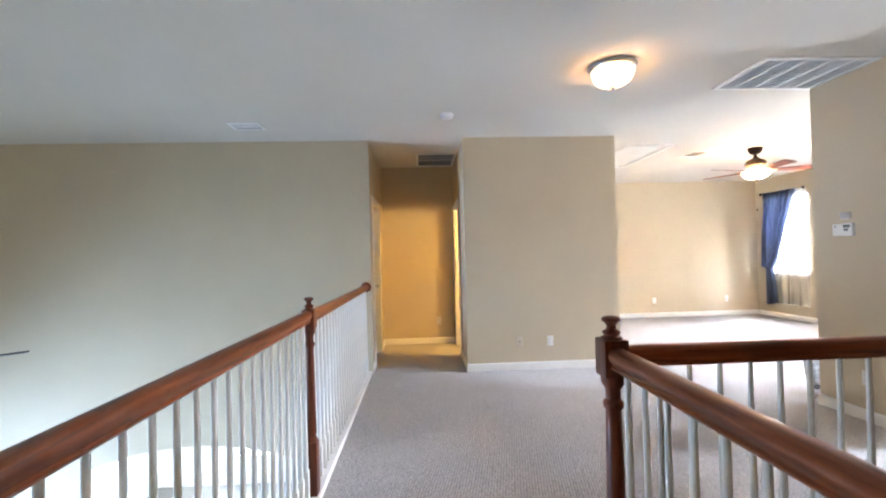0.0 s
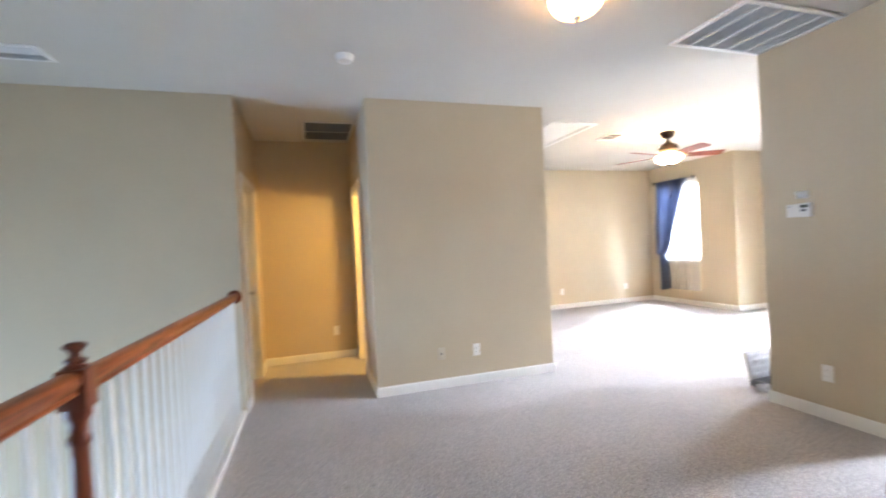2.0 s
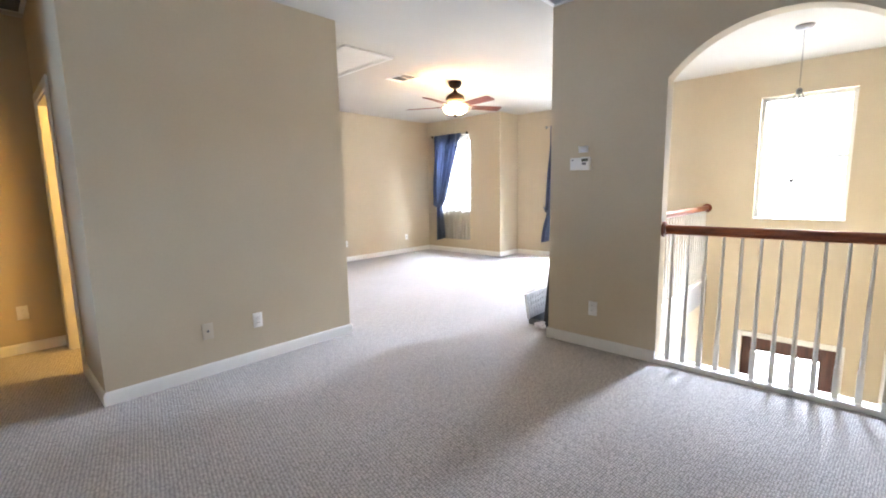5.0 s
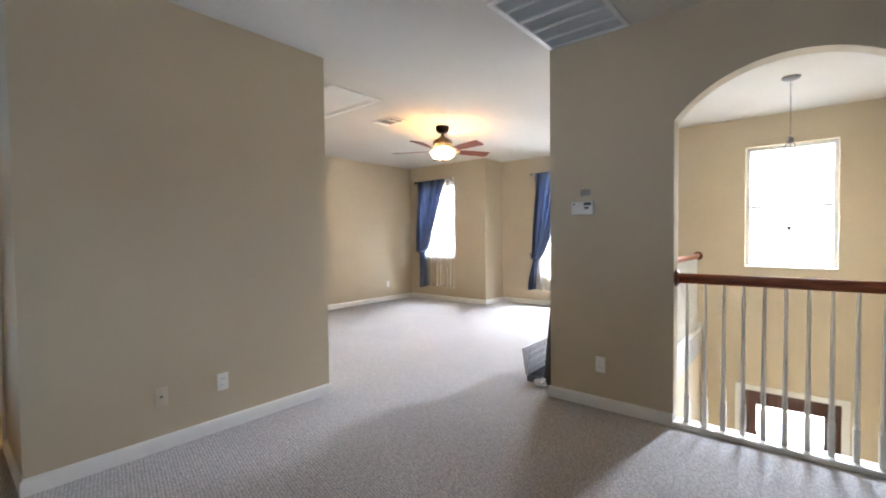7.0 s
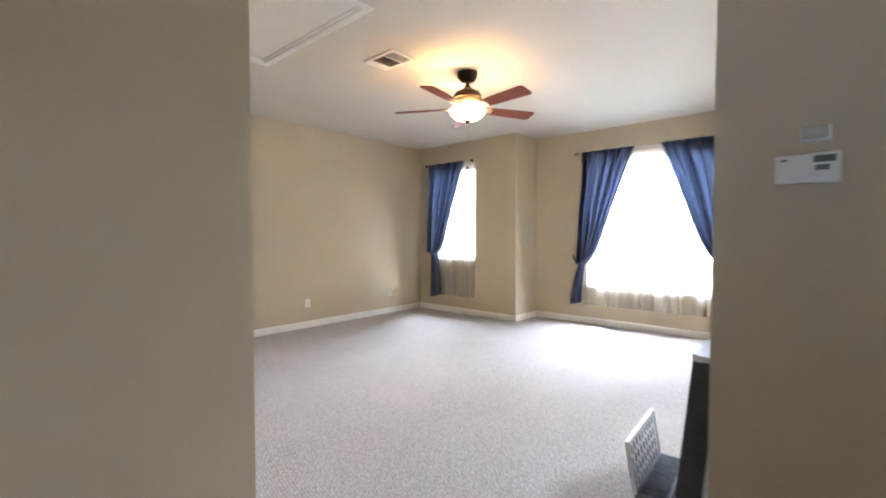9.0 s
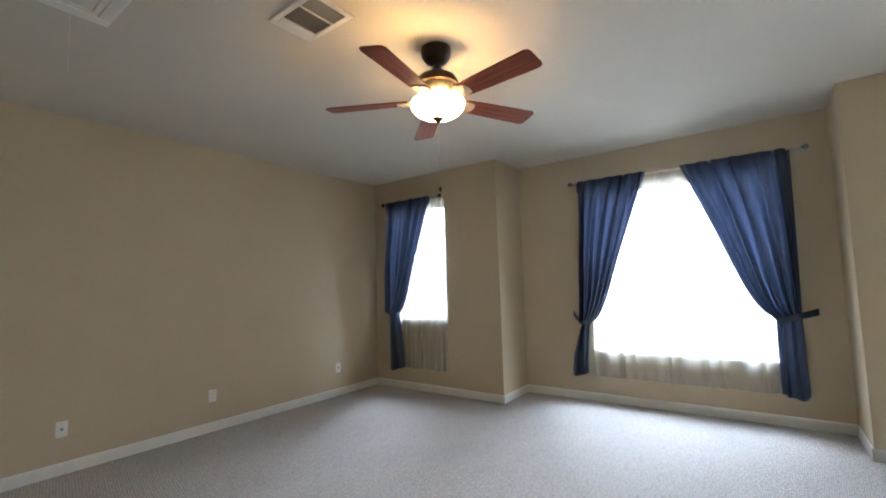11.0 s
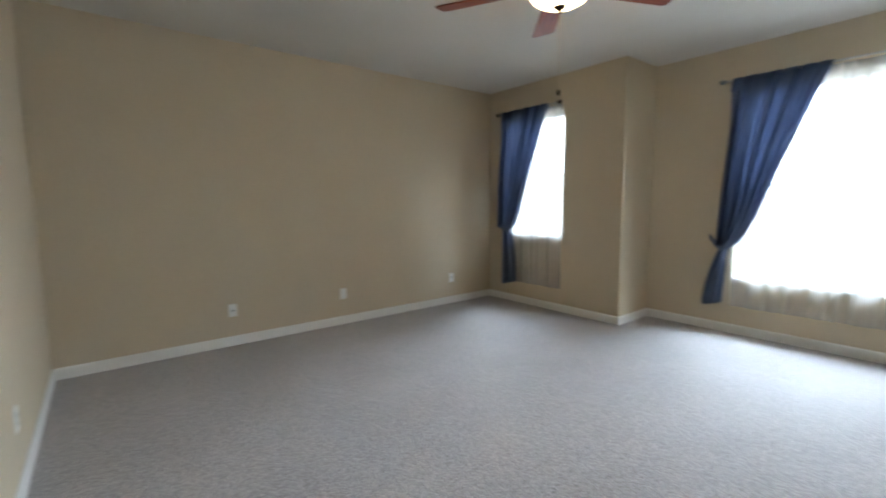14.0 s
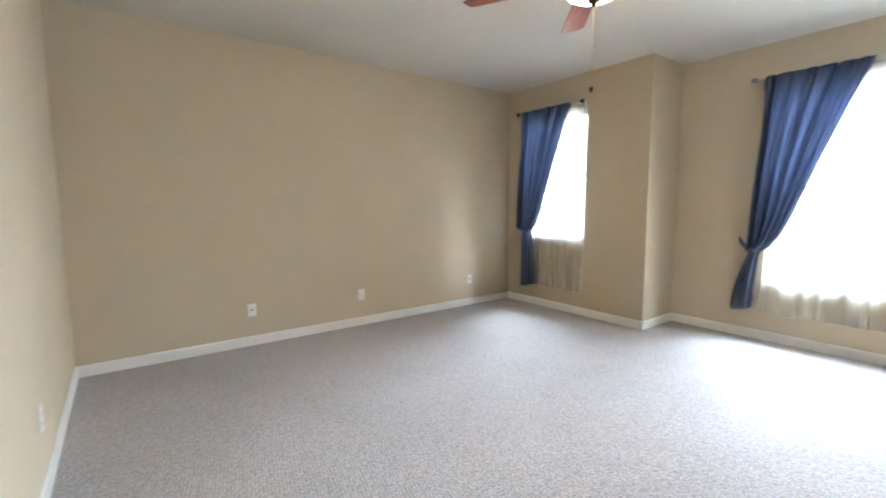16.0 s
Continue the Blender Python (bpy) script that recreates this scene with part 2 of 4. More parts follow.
SHEER = cloth("sheer_cloth", (0.80, 0.78, 0.74), 0.55, 0.64, 0.0)
GLASS = glass_material("window_glass")
FROST = glass_material("frosted_glass", (0.95, 0.95, 0.93), 0.3)
BLUEGLASS = glass_material("blue_glass", (0.45, 0.60, 0.85), 0.05)
SLATE = material("dark_plastic", (0.035, 0.035, 0.038), 0.35, stain=0.3, stain_size=12, grain=0.1, grain_size=80)
GREYBOX = material("grey_card", (0.13, 0.135, 0.15), 0.6, stain=0.12, stain_size=9)
FOIL = material("pale_ribbed_foil", (0.58, 0.575, 0.58), 0.32, 0.25, stain=0.12, stain_size=20, bump=0.5, bump_size=60)
FILM = material("shiny_film", (0.72, 0.74, 0.78), 0.18, 0.1, stain=0.15, stain_size=18, bump=0.6, bump_size=40)
LINING = material("dark_foam", (0.07, 0.075, 0.085), 0.95, stain=0.3, stain_size=25, grain=0.2, grain_size=120, spec=0.1)
LCD = material("lcd", (0.12, 0.13, 0.11), 0.2)
BULB_LOFT = glowing_bowl("lit_loft_bowl", (1.0, 0.57, 0.22), GLOBE_LOFT, -0.148, -0.036, 0.6, 4.2)
BULB_FAN = glowing("lit_fan_bowl", (1.0, 0.66, 0.32), GLOBE_FAN)
LOWPAINT = material("lower_white_paint", (0.72, 0.71, 0.68), 0.8, stain=0.04, stain_size=2.0, bump=0.15, bump_size=120, spec=0.2)
BEIGE = material("beige_plastic", (0.58, 0.51, 0.40), 0.4, stain=0.03, stain_size=20)
LOWFLOOR = material("lower_floor", (0.22, 0.21, 0.20), 0.7, grain=0.08, grain_size=120, stain=0.05, stain_size=2)

# ---- mesh helpers ----


def box(bm, x0, x1, y0, y1, z0, z1):
    v = [bm.verts.new((x, y, z)) for z in (z0, z1) for x, y in ((x0, y0), (x1, y0), (x1, y1), (x0, y1))]
    for f in ((0, 3, 2, 1), (4, 5, 6, 7), (0, 1, 5, 4), (1, 2, 6, 5), (2, 3, 7, 6), (3, 0, 4, 7)):
        bm.faces.new([v[i] for i in f])
    return bm


def boxes(*all_sizes, bevel=0.0):
    bm = bmesh.new()
    for s in all_sizes:
        box(bm, *s)
    if bevel:
        bmesh.ops.bevel(bm, geom=bm.edges[:], offset=bevel, segments=2, affect="EDGES", profile=0.6)
    return bm


def lathe(profile, segments=24, bm=None, at=(0, 0, 0), caps=True):
    """A turned body: profile is (radius, height) from one end to the other."""
    bm = bm or bmesh.new()
    rings = []
    for r, z in profile:
        if r < 1e-5:
            rings.append([bm.verts.new((at[0], at[1], at[2] + z))])
        else:
            rings.append([bm.verts.new((at[0] + r * math.cos(a), at[1] + r * math.sin(a), at[2] + z)) for a in (2 * math.pi * k / segments for k in range(segments))])
    for a, b in zip(rings, rings[1:]):
        for k in range(segments):
            k2 = (k + 1) % segments
            quad = [a[k % len(a)], a[k2 % len(a)], b[k2 % len(b)], b[k % len(b)]]
            quad = [q for n, q in enumerate(quad) if q not in quad[:n]]
            if len(quad) > 2:
                bm.faces.new(quad)
    for ring in (rings[0], rings[-1]):
        if caps and len(ring) > 2:
            bm.faces.new(ring)
    bmesh.ops.recalc_face_normals(bm, faces=bm.faces[:])
    return bm


def tube(p0, p1, radius, segments=10):
    p0, p1 = Vector(p0), Vector(p1)
    bm = lathe([(radius, 0), (radius, (p1 - p0).length)], segments)
    bm.transform(Matrix.Translation(p0) @ (p1 - p0).to_track_quat("Z", "Y").to_matrix().to_4x4())
    return bm


def extrude_profile(profile, p0, p1):
    """A moulding: the (across, up) profile drawn from p0 to p1."""
    p0, p1 = Vector(p0), Vector(p1)
    d = (p1 - p0).normalized()
    side = d.cross(Vector((0, 0, 1))).normalized()
    bm = bmesh.new()
    ends = [[bm.verts.new(p + side * a + Vector((0, 0, 1)) * u) for a, u in profile] for p in (p0, p1)]
    n = len(profile)
    for k in range(n):
        bm.faces.new([ends[0][k], ends[0][(k + 1) % n], ends[1][(k + 1) % n], ends[1][k]])
    bm.faces.new(ends[0]), bm.faces.new(ends[1][::-1])
    bmesh.ops.recalc_face_normals(bm, faces=bm.faces[:])
    return bm


def mesh_of(name, bm, mat, smooth=40):
    me = bpy.data.meshes.new(name)
    bm.normal_update()
    bm.to_mesh(me)
    bm.free()
    me.materials.append(mat)
    if smooth:
        me.polygons.foreach_set("use_smooth", [True] * len(me.polygons))
        me.set_sharp_from_angle(angle=radians(smooth))
    return me


def part(name, bm, mat, parent, label="", smooth=40):
    ob = new(name, bm if isinstance(bm, bpy.types.Mesh) else mesh_of(name, bm, mat, smooth))
    ob.parent = parent
    return tagged(ob, label)


def thing(name, at, label, category, group="", kind="", turn=0.0):
    ob = new(name)
    ob.empty_display_size = 0.1
    ob.matrix_world = pose(*at, 0, 0, turn)
    return tagged(ob, label, category, group, kind)


def structure(name, bm, mat, label, smooth=0):
    return tagged(new(name, mesh_of(name, bm, mat, smooth)), label, "", "", "structure")


def wall_with_holes(u0, u1, z0, z1, holes):
    """Boxes (u0, u1, z0, z1) that fill a wall round its rectangular holes."""
    cuts = sorted({u0, u1, *[h[0] for h in holes], *[h[1] for h in holes]})
    out = []
    for a, b in zip(cuts, cuts[1:]):
        low = z0
        for h in sorted((h for h in holes if h[0] <= a and h[1] >= b), key=lambda h: h[2]):
            if h[2] > low:
                out.append((a, b, low, h[2]))
            low = h[3]
        if low < z1:
            out.append((a, b, low, z1))
    return out


def wall_x(x0, x1, y0, y1, z0, z1, holes=()):
    return boxes(*[(x0, x1, a, b, c, d) for a, b, c, d in wall_with_holes(y0, y1, z0, z1, holes)])


def wall_y(y0, y1, x0, x1, z0, z1, holes=()):
    return boxes(*[(a, b, y0, y1, c, d) for a, b, c, d in wall_with_holes(x0, x1, z0, z1, holes)])


def arch_top(u0, u1, spring, crown, ceiling, steps=28):
    """Outline pieces above an arched opening: pairs of (u, z of the arch)."""
    half, rise = (u1 - u0) / 2, crown - spring
    radius = (half * half + rise * rise) / (2 * rise)
    mid = (u0 + u1) / 2
    return [(u, crown - radius + math.sqrt(max(radius * radius - (u - mid) ** 2, 0))) for u in (u0 + (u1 - u0) * k / steps for k in range(steps + 1))]


def arched_block(axis, t0, t1, u0, u1, spring, crown, top):
    """The wall above an arch; axis: the way the wall's thickness runs."""
    bm = bmesh.new()
    pts = arch_top(u0, u1, spring, crown, top)
    at = (lambda t, u, z: (t, u, z)) if axis == "x" else (lambda t, u, z: (u, t, z))
    rows = [[[bm.verts.new(at(t, u, z)) for z in (za, top)] for u, za in pts] for t in (t0, t1)]
    for a in range(len(pts) - 1):
        for r in rows:
            bm.faces.new([r[a][0], r[a + 1][0], r[a + 1][1], r[a][1]])
        bm.faces.new([rows[0][a][0], rows[0][a + 1][0], rows[1][a + 1][0], rows[1][a][0]])
    bmesh.ops.recalc_face_normals(bm, faces=bm.faces[:])
    return bm


def joined(*bms):
    out = bmesh.new()
    for bm in bms:
        me = bpy.data.meshes.new("tmp")
        bm.to_mesh(me)
        out.from_mesh(me)
        bpy.data.meshes.remove(me)
        bm.free()
    return out


# ---- large structure ----
H, LOW = 2.74, -3.05
BACK = 5.25          # face of the wall behind the loft
BACKW = 5.355        # face of the tall wall beside the family room
HALL0, HALL1, HALLEND = -0.352, 0.762, 6.95
PIER = 2.583         # the pier's corner and the game room's west wall
SCREEN0, SCREEN1, SCREEN_END = 3.66, 3.78, 3.80
NORTH, EAST, ALCOVE = 8.758, 7.17, 7.77
ALC0, ALC1 = 3.907, 6.825
EDGE = 3.312         # floor's edge over the foyer
VOID = -0.465        # floor's edge over the family room
BIG = (4.335, 5.99, 0.54, 2.33)
SMALL = (7.565, 8.46, 0.88, 2.35)
FOYERWIN = (1.96, 2.842, 0.86, 2.370)
FRONT = (1.91, 2.86, LOW, -0.705)

structure("floor", boxes(
    (VOID, 0.90, -2.5, 1.50, -0.30, 0), (VOID, SCREEN0, 1.50, BACK, -0.30, 0), (HALL0 - 0.12, HALL1 + 0.12, BACK, HALLEND, -0.30, 0),
    (HALL1 + 0.12, PIER - 0.12, BACK + 0.12, 8.2, -0.30, 0), (PIER - 0.12, SCREEN0, BACK, NORTH, -0.30, 0), (SCREEN0, SCREEN1, SCREEN_END, NORTH, -0.30, 0),
    (SCREEN1, EAST, EDGE, NORTH, -0.30, 0), (EAST, ALCOVE, ALC0, ALC1, -0.30, 0)), CARPET, "greyish beige looped carpet over the whole upper floor")
structure("ceiling", boxes((-6.2, 8.0, -2.7, 9.0, H, H + 0.15)), CEIL, "matt off-white textured ceiling")
structure("wall_back_west", joined(
    wall_y(BACKW, BACKW + 0.12, -6.0, HALL0, LOW, H, [(-3.62, -1.15, LOW, -0.62)]),
    arched_block("y", BACKW, BACKW + 0.12, -3.62, -1.15, -1.0, -0.765, -0.62)), PAINT, "tall beige wall beside the open family room")
structure("wall_pier", boxes((HALL1, PIER, BACK, BACK + 0.12, 0, H)), PAINT, "beige painted wall pier between hall and game room")
DOOR_W, DOOR_E = (5.64, 6.45, 0, 2.05), (6.02, 6.76, 0, 2.05)
structure("wall_hall_west", wall_x(HALL0 - 0.12, HALL0, BACKW + 0.12, HALLEND, 0, H, [DOOR_W]), PAINT, "beige side wall of the short hall")
structure("wall_hall_east", wall_x(HALL1, HALL1 + 0.12, BACK + 0.12, HALLEND, 0, H, [DOOR_E]), PAINT, "beige side wall of the hall with a doorway")
structure("wall_hall_end", boxes((HALL0 - 0.12, HALL1 + 0.12, HALLEND, HALLEND + 0.12, 0, H)), PAINT, "beige wall at the end of the hall")
structure("wall_closet_north", boxes((HALL1 + 0.12, PIER - 0.12, 8.2, 8.32, 0, H), (HALL1, HALL1 + 0.12, HALLEND + 0.12, 8.32, 0, H)), PAINT, "beige closet wall")
structure("wall_west", boxes((PIER - 0.12, PIER, BACK + 0.12, NORTH, 0, H)), PAINT, "beige west wall of the game room")
structure("wall_north", boxes((PIER - 0.12, EAST + 0.2, NORTH, NORTH + 0.12, 0, H)), PAINT, "long beige north wall of the game room")
structure("wall_east", joined(wall_x(EAST, EAST + 0.2, ALC1, NORTH, -0.3, H, [SMALL]), boxes((EAST + 0.2, ALCOVE, ALC1, ALC1 + 0.14, -0.3, H))),
          PAINT, "beige east wall with a narrow window")
structure("wall_alcove", wall_x(ALCOVE, ALCOVE + 0.18, ALC0 - 0.14, ALC1 + 0.14, -0.3, H, [BIG]), PAINT, "beige alcove wall with the wide window")
structure("wall_foyer_east", joined(wall_x(EAST, EAST + 0.2, 1.40, ALC0, LOW, H, [FOYERWIN, FRONT]), boxes((EAST + 0.2, ALCOVE, ALC0 - 0.14, ALC0, -0.3, H))),
          PAINT, "two-storey beige foyer wall with window and front door")
structure("wall_foyer_south", boxes((SCREEN1, EAST, 1.40, 1.52, LOW, H)), PAINT, "beige side wall of the foyer")
structure("wall_foyer_north", boxes((SCREEN1, EAST, EDGE, EDGE + 0.1, LOW, -0.30)), PAINT, "beige foyer wall under the game room")
ARCH = (1.73, 2.918, 2.034, 2.319)
structure("wall_screen", joined(
    boxes((SCREEN0, SCREEN1, -2.5, ARCH[0], LOW, H), (SCREEN0, SCREEN1, ARCH[1], SCREEN_END, LOW, H), (SCREEN0, SCREEN1, ARCH[0], ARCH[1], LOW, 0.0),
          (SCREEN0, SCREEN1, ARCH[0], ARCH[1], 2.40, H)),
    arched_block("x", SCREEN0, SCREEN1, ARCH[0], ARCH[1], ARCH[2], ARCH[3], 2.40)), PAINT, "beige wall with an arched opening to the foyer")
structure("wall_south", boxes((-6.0, SCREEN0, -2.62, -2.5, LOW, H)), PAINT, "plain beige wall behind the landing")
structure("wall_family_west", wall_x(-6.2, -6.0, -2.62, BACKW + 0.12, LOW, H, [(1.2, 4.8, -2.75, -0.65)]), PAINT, "beige family room wall with wide windows")
structure("wall_under_landing", boxes((-0.40, -0.28, -2.5, BACKW, LOW, -0.30), (0.90, SCREEN0, 1.50, 1.62, LOW, -0.30), (0.78, 0.90, -2.5, 1.62, LOW, -0.30)),
          PAINT, "plain wall below the landing's floor")
structure("wall_dining", joined(wall_y(9.0, 9.12, -5.0, 0.6, LOW, -0.3, [(-3.5, -1.3, -2.5, -0.9)]), boxes((-5.12, -5.0, BACKW + 0.12, 9.12, LOW, -0.3), (0.6, 0.72, BACKW + 0.12, 9.12, LOW, -0.3))),
          LOWPAINT, "white walls of the room seen through the lower arch")
structure("ceiling_dining", boxes((-5.0, 0.6, BACKW + 0.12, 9.12, -0.45, -0.31)), CEIL, "white ceiling of the lower room")
structure("floor_lower", boxes((-6.0, EAST + 0.2, -2.6, 9.1, LOW - 0.15, LOW)), LOWFLOOR, "dull grey floor of the storey below")

# ---- trim ----
BASE = [(0, 0), (0.014, 0), (0.014, 0.068), (0.009, 0.082), (0.003, 0.088), (0, 0.088)]


def baseboard(p0, p1):
    """A run of baseboard on the wall to the left of the way from p0 to p1."""
    return extrude_profile(BASE, (*p0, 0.001), (*p1, 0.001))


structure("baseboard", joined(
    baseboard((HALL1 + 0.0, BACK), (PIER + 0.014, BACK)), baseboard((PIER, BACK), (PIER, NORTH)), baseboard((PIER, NORTH), (EAST, NORTH)),
    baseboard((EAST, NORTH), (EAST, ALC1 - 0.014)), baseboard((EAST - 0.0, ALC1), (ALCOVE, ALC1)), baseboard((ALCOVE, ALC1), (ALCOVE, ALC0)),
    baseboard((ALCOVE, ALC0), (EAST, ALC0)), baseboard((EAST, ALC0 + 0.014), (EAST, EDGE)),
    baseboard((SCREEN0, SCREEN_END + 0.014), (SCREEN0, ARCH[1])), baseboard((SCREEN1, SCREEN_END), (SCREEN0, SCREEN_END)),
    baseboard((HALL0, BACKW), (HALL0, DOOR_W[0] - 0.07)), baseboard((HALL0, DOOR_W[1] + 0.07), (HALL0, HALLEND)), baseboard((HALL0, HALLEND), (HALL1, HALLEND)),
    baseboard((HALL1, HALLEND), (HALL1, DOOR_E[1] + 0.07)), baseboard((HALL1, DOOR_E[0] - 0.07), (HALL1, BACK - 0.014)), baseboard((SCREEN0, ARCH[0]), (SCREEN0, 1.60))),
    TRIM, "white painted wooden baseboard", 30)


def casing(hole, x, side):
    """White door casing on a hall side wall; side: the way it stands proud."""
    y0, y1, _, top = hole
    a, b = (x, x + 0.016) if side > 0 else (x - 0.016, x)
    return boxes((a, b, y0 - 0.07, y0, 0, top + 0.07), (a, b, y1, y1 + 0.07, 0, top + 0.07), (a, b, y0, y1, top, top + 0.07), bevel=0.004)


def hall_door(name, hole, x0, x1, side, leaf):
    y0, y1, _, top = hole
    d = thing(name, ((x0 + x1) / 2, (y0 + y1) / 2, 0), "white panelled hall door in a white casing" if leaf else "open doorway in a white casing", "", "", "structure")
    shift = Matrix.Translation((-(x0 + x1) / 2, -(y0 + y1) / 2, 0))

    def put(n, bm, mat):
        bm.transform(shift)
        return part(n, bm, mat, d)
    put("casing", casing(hole, x1 if side > 0 else x0, side), TRIM)
    put("jamb", boxes((x0 - 0.002, x1 + 0.002, y0 - 0.001, y0 + 0.018, 0, top), (x0 - 0.002, x1 + 0.002, y1 - 0.018, y1 + 0.001, 0, top), (x0 - 0.002, x1 + 0.002, y0, y1, top - 0.018, top + 0.001)), TRIM)
    if leaf:
        xm = x0 + 0.02
        put("door_leaf", boxes((xm, xm + 0.035, y0 + 0.02, y1 - 0.02, 0.008, top - 0.02), bevel=0.002), TRIM)
        for a, b, c, e in ((0.12, 0.36, 0.2, 0.85), (0.44, 0.68, 0.2, 0.85), (0.12, 0.36, 1.0, 1.85), (0.44, 0.68, 1.0, 1.85)):
            put("door_panel", boxes((xm + 0.030, xm + 0.042, y0 + 0.02 + a, y0 + 0.02 + b, c, e), bevel=0.005), TRIM)
        knob = lathe([(0.026, 0), (0.026, 0.006), (0.010, 0.010), (0.010, 0.030), (0.026, 0.042), (0.024, 0.058), (0, 0.064)], 16)
        knob.transform(Matrix.Translation((xm + 0.035, y1 - 0.09, 0.95)) @ Matrix.Rotation(radians(90), 4, "Y"))
        put("door_knob", knob, NICKEL)
    return d


hall_door("door_1", DOOR_W, HALL0 - 0.12, HALL0, 1, True)
hall_door("door_2", DOOR_E, HALL1, HALL1 + 0.12, -1, False)

# ---- windows and front door ----


def window(name, x, hole, label, rail, mullions=()):
    """A sash window in an east wall: drywall return, vinyl frame, meeting rail, panes and a sill."""
    y0, y1, z0, z1 = hole
    ym, w = (y0 + y1) / 2, y1 - y0
    win = thing(name, (x, ym, z0), label, "", "", "structure")
    h = z1 - z0
    f = 0.045
    part("window_frame", boxes((0.10, 0.16, -w / 2, -w / 2 + f, 0, h), (0.10, 0.16, w / 2 - f, w / 2, 0, h), (0.10, 0.16, -w / 2 + f, w / 2 - f, 0, f), (0.10, 0.16, -w / 2 + f, w / 2 - f, h - f, h), bevel=0.003), WHITE, win)
    part("window_sill", boxes((-0.02, 0.10, -w / 2 - 0.0, w / 2 + 0.0, 0.001, 0.018), bevel=0.004), TRIM, win)
    cols = [-w / 2 + f, *[m for m in mullions], w / 2 - f]
    for m in mullions:
        part("mullion", boxes((0.10, 0.16, m - 0.03, m + 0.03, f, h - f)), WHITE, win)
    for a, b in zip(cols, cols[1:]):
        a, b = a + (0.03 if a in mullions else 0), b - (0.03 if b in mullions else 0)
        if rail:
            part("meeting_rail", boxes((0.105, 0.15, a, b, h * 0.5 - 0.02, h * 0.5 + 0.02), bevel=0.003), WHITE, win)
        for c, e in (((f, h * 0.5 - 0.02), (h * 0.5 + 0.02, h - f)) if rail else ((f, h - f),)):
            pane = part("pane", boxes((0.126, 0.131, a, b, c, e)), GLASS, win)
            pane.visible_shadow = False
    return win


window("window_1", ALCOVE, BIG, "wide white double-hung window, bright daylight behind", True, (0.0,))
window("window_2", EAST, SMALL, "narrow white sash window, bright daylight behind", True)
window("window_3", EAST, FOYERWIN, "tall white foyer window above the front door", True)
win4 = window("window_4", 0, (-1.8, 1.8, 0, 2.1), "wide white family room windows", True, (-0.6, 0.6))
win4.matrix_world = Matrix.Translation((-6.0, 3.0, -2.75)) @ Matrix.Rotation(math.pi, 4, "Z")
win5 = window("window_5", 0, (-1.1, 1.1, 0, 1.6), "white window of the lower room", True, (0.0,))
win5.matrix_world = Matrix.Translation((-2.4, 8.98, -2.5)) @ Matrix.Rotation(math.pi / 2, 4, "Z")

fd = thing("door_3", (EAST, (FRONT[0] + FRONT[1]) / 2, LOW), "dark stained wooden front door with a large glass pane", "", "", "structure")
fw, fh = FRONT[1] - FRONT[0], FRONT[3] - FRONT[2]
part("casing", boxes((-0.018, 0, -fw / 2 - 0.07, -fw / 2, 0, fh + 0.07), (-0.018, 0, fw / 2, fw / 2 + 0.07, 0, fh + 0.07), (-0.018, 0, -fw / 2, fw / 2, fh, fh + 0.07), bevel=0.004), TRIM, fd)
part("door_leaf", boxes((0.05, 0.10, -fw / 2 + 0.002, -fw / 2 + 0.15, 0.01, fh - 0.002), (0.05, 0.10, fw / 2 - 0.15, fw / 2 - 0.002, 0.01, fh - 0.002),
                        (0.05, 0.10, -fw / 2 + 0.15, fw / 2 - 0.15, fh - 0.19, fh - 0.002), (0.05, 0.10, -fw / 2 + 0.15, fw / 2 - 0.15, 0.01, 0.30), bevel=0.003), DOORWOOD, fd)
glass = part("pane", boxes((0.07, 0.08, -fw / 2 + 0.15, fw / 2 - 0.15, 0.30, fh - 0.19)), GLASS, fd)
glass.visible_shadow = False
part("door_handle", boxes((0.0, 0.05, -fw / 2 + 0.05, -fw / 2 + 0.085, 0.95, 1.25), bevel=0.008), BRONZE, fd)

# ---- balustrades ----
RAIL_TOP, RIGHT_TOP = 1.052, 1.068
RAIL = [(-0.019, -0.064), (0.019, -0.064), (0.023, -0.057), (0.019, -0.050), (0.021, -0.043), (0.029, -0.034), (0.030, -0.019), (0.025, -0.008), (0.014, -0.001),
        (0, 0), (-0.014, -0.001), (-0.025, -0.008), (-0.030, -0.019), (-0.029, -0.034), (-0.021, -0.043), (-0.019, -0.050), (-0.023, -0.057)]


def baluster_mesh(height):
    """A white square-based, round-tapered baluster."""
    s = 0.0155
    bm = boxes((-s, s, -s, s, 0, 0.185), bevel=0.0015)
    lathe([(0.0140, 0.184), (0.0146, 0.196), (0.0112, 0.204), (0.0138, 0.216), (0.0130, 0.26), (0.0096, height * 0.72), (0.0080, height)], 10, bm)
    return mesh_of("baluster", bm, BALUSTER)


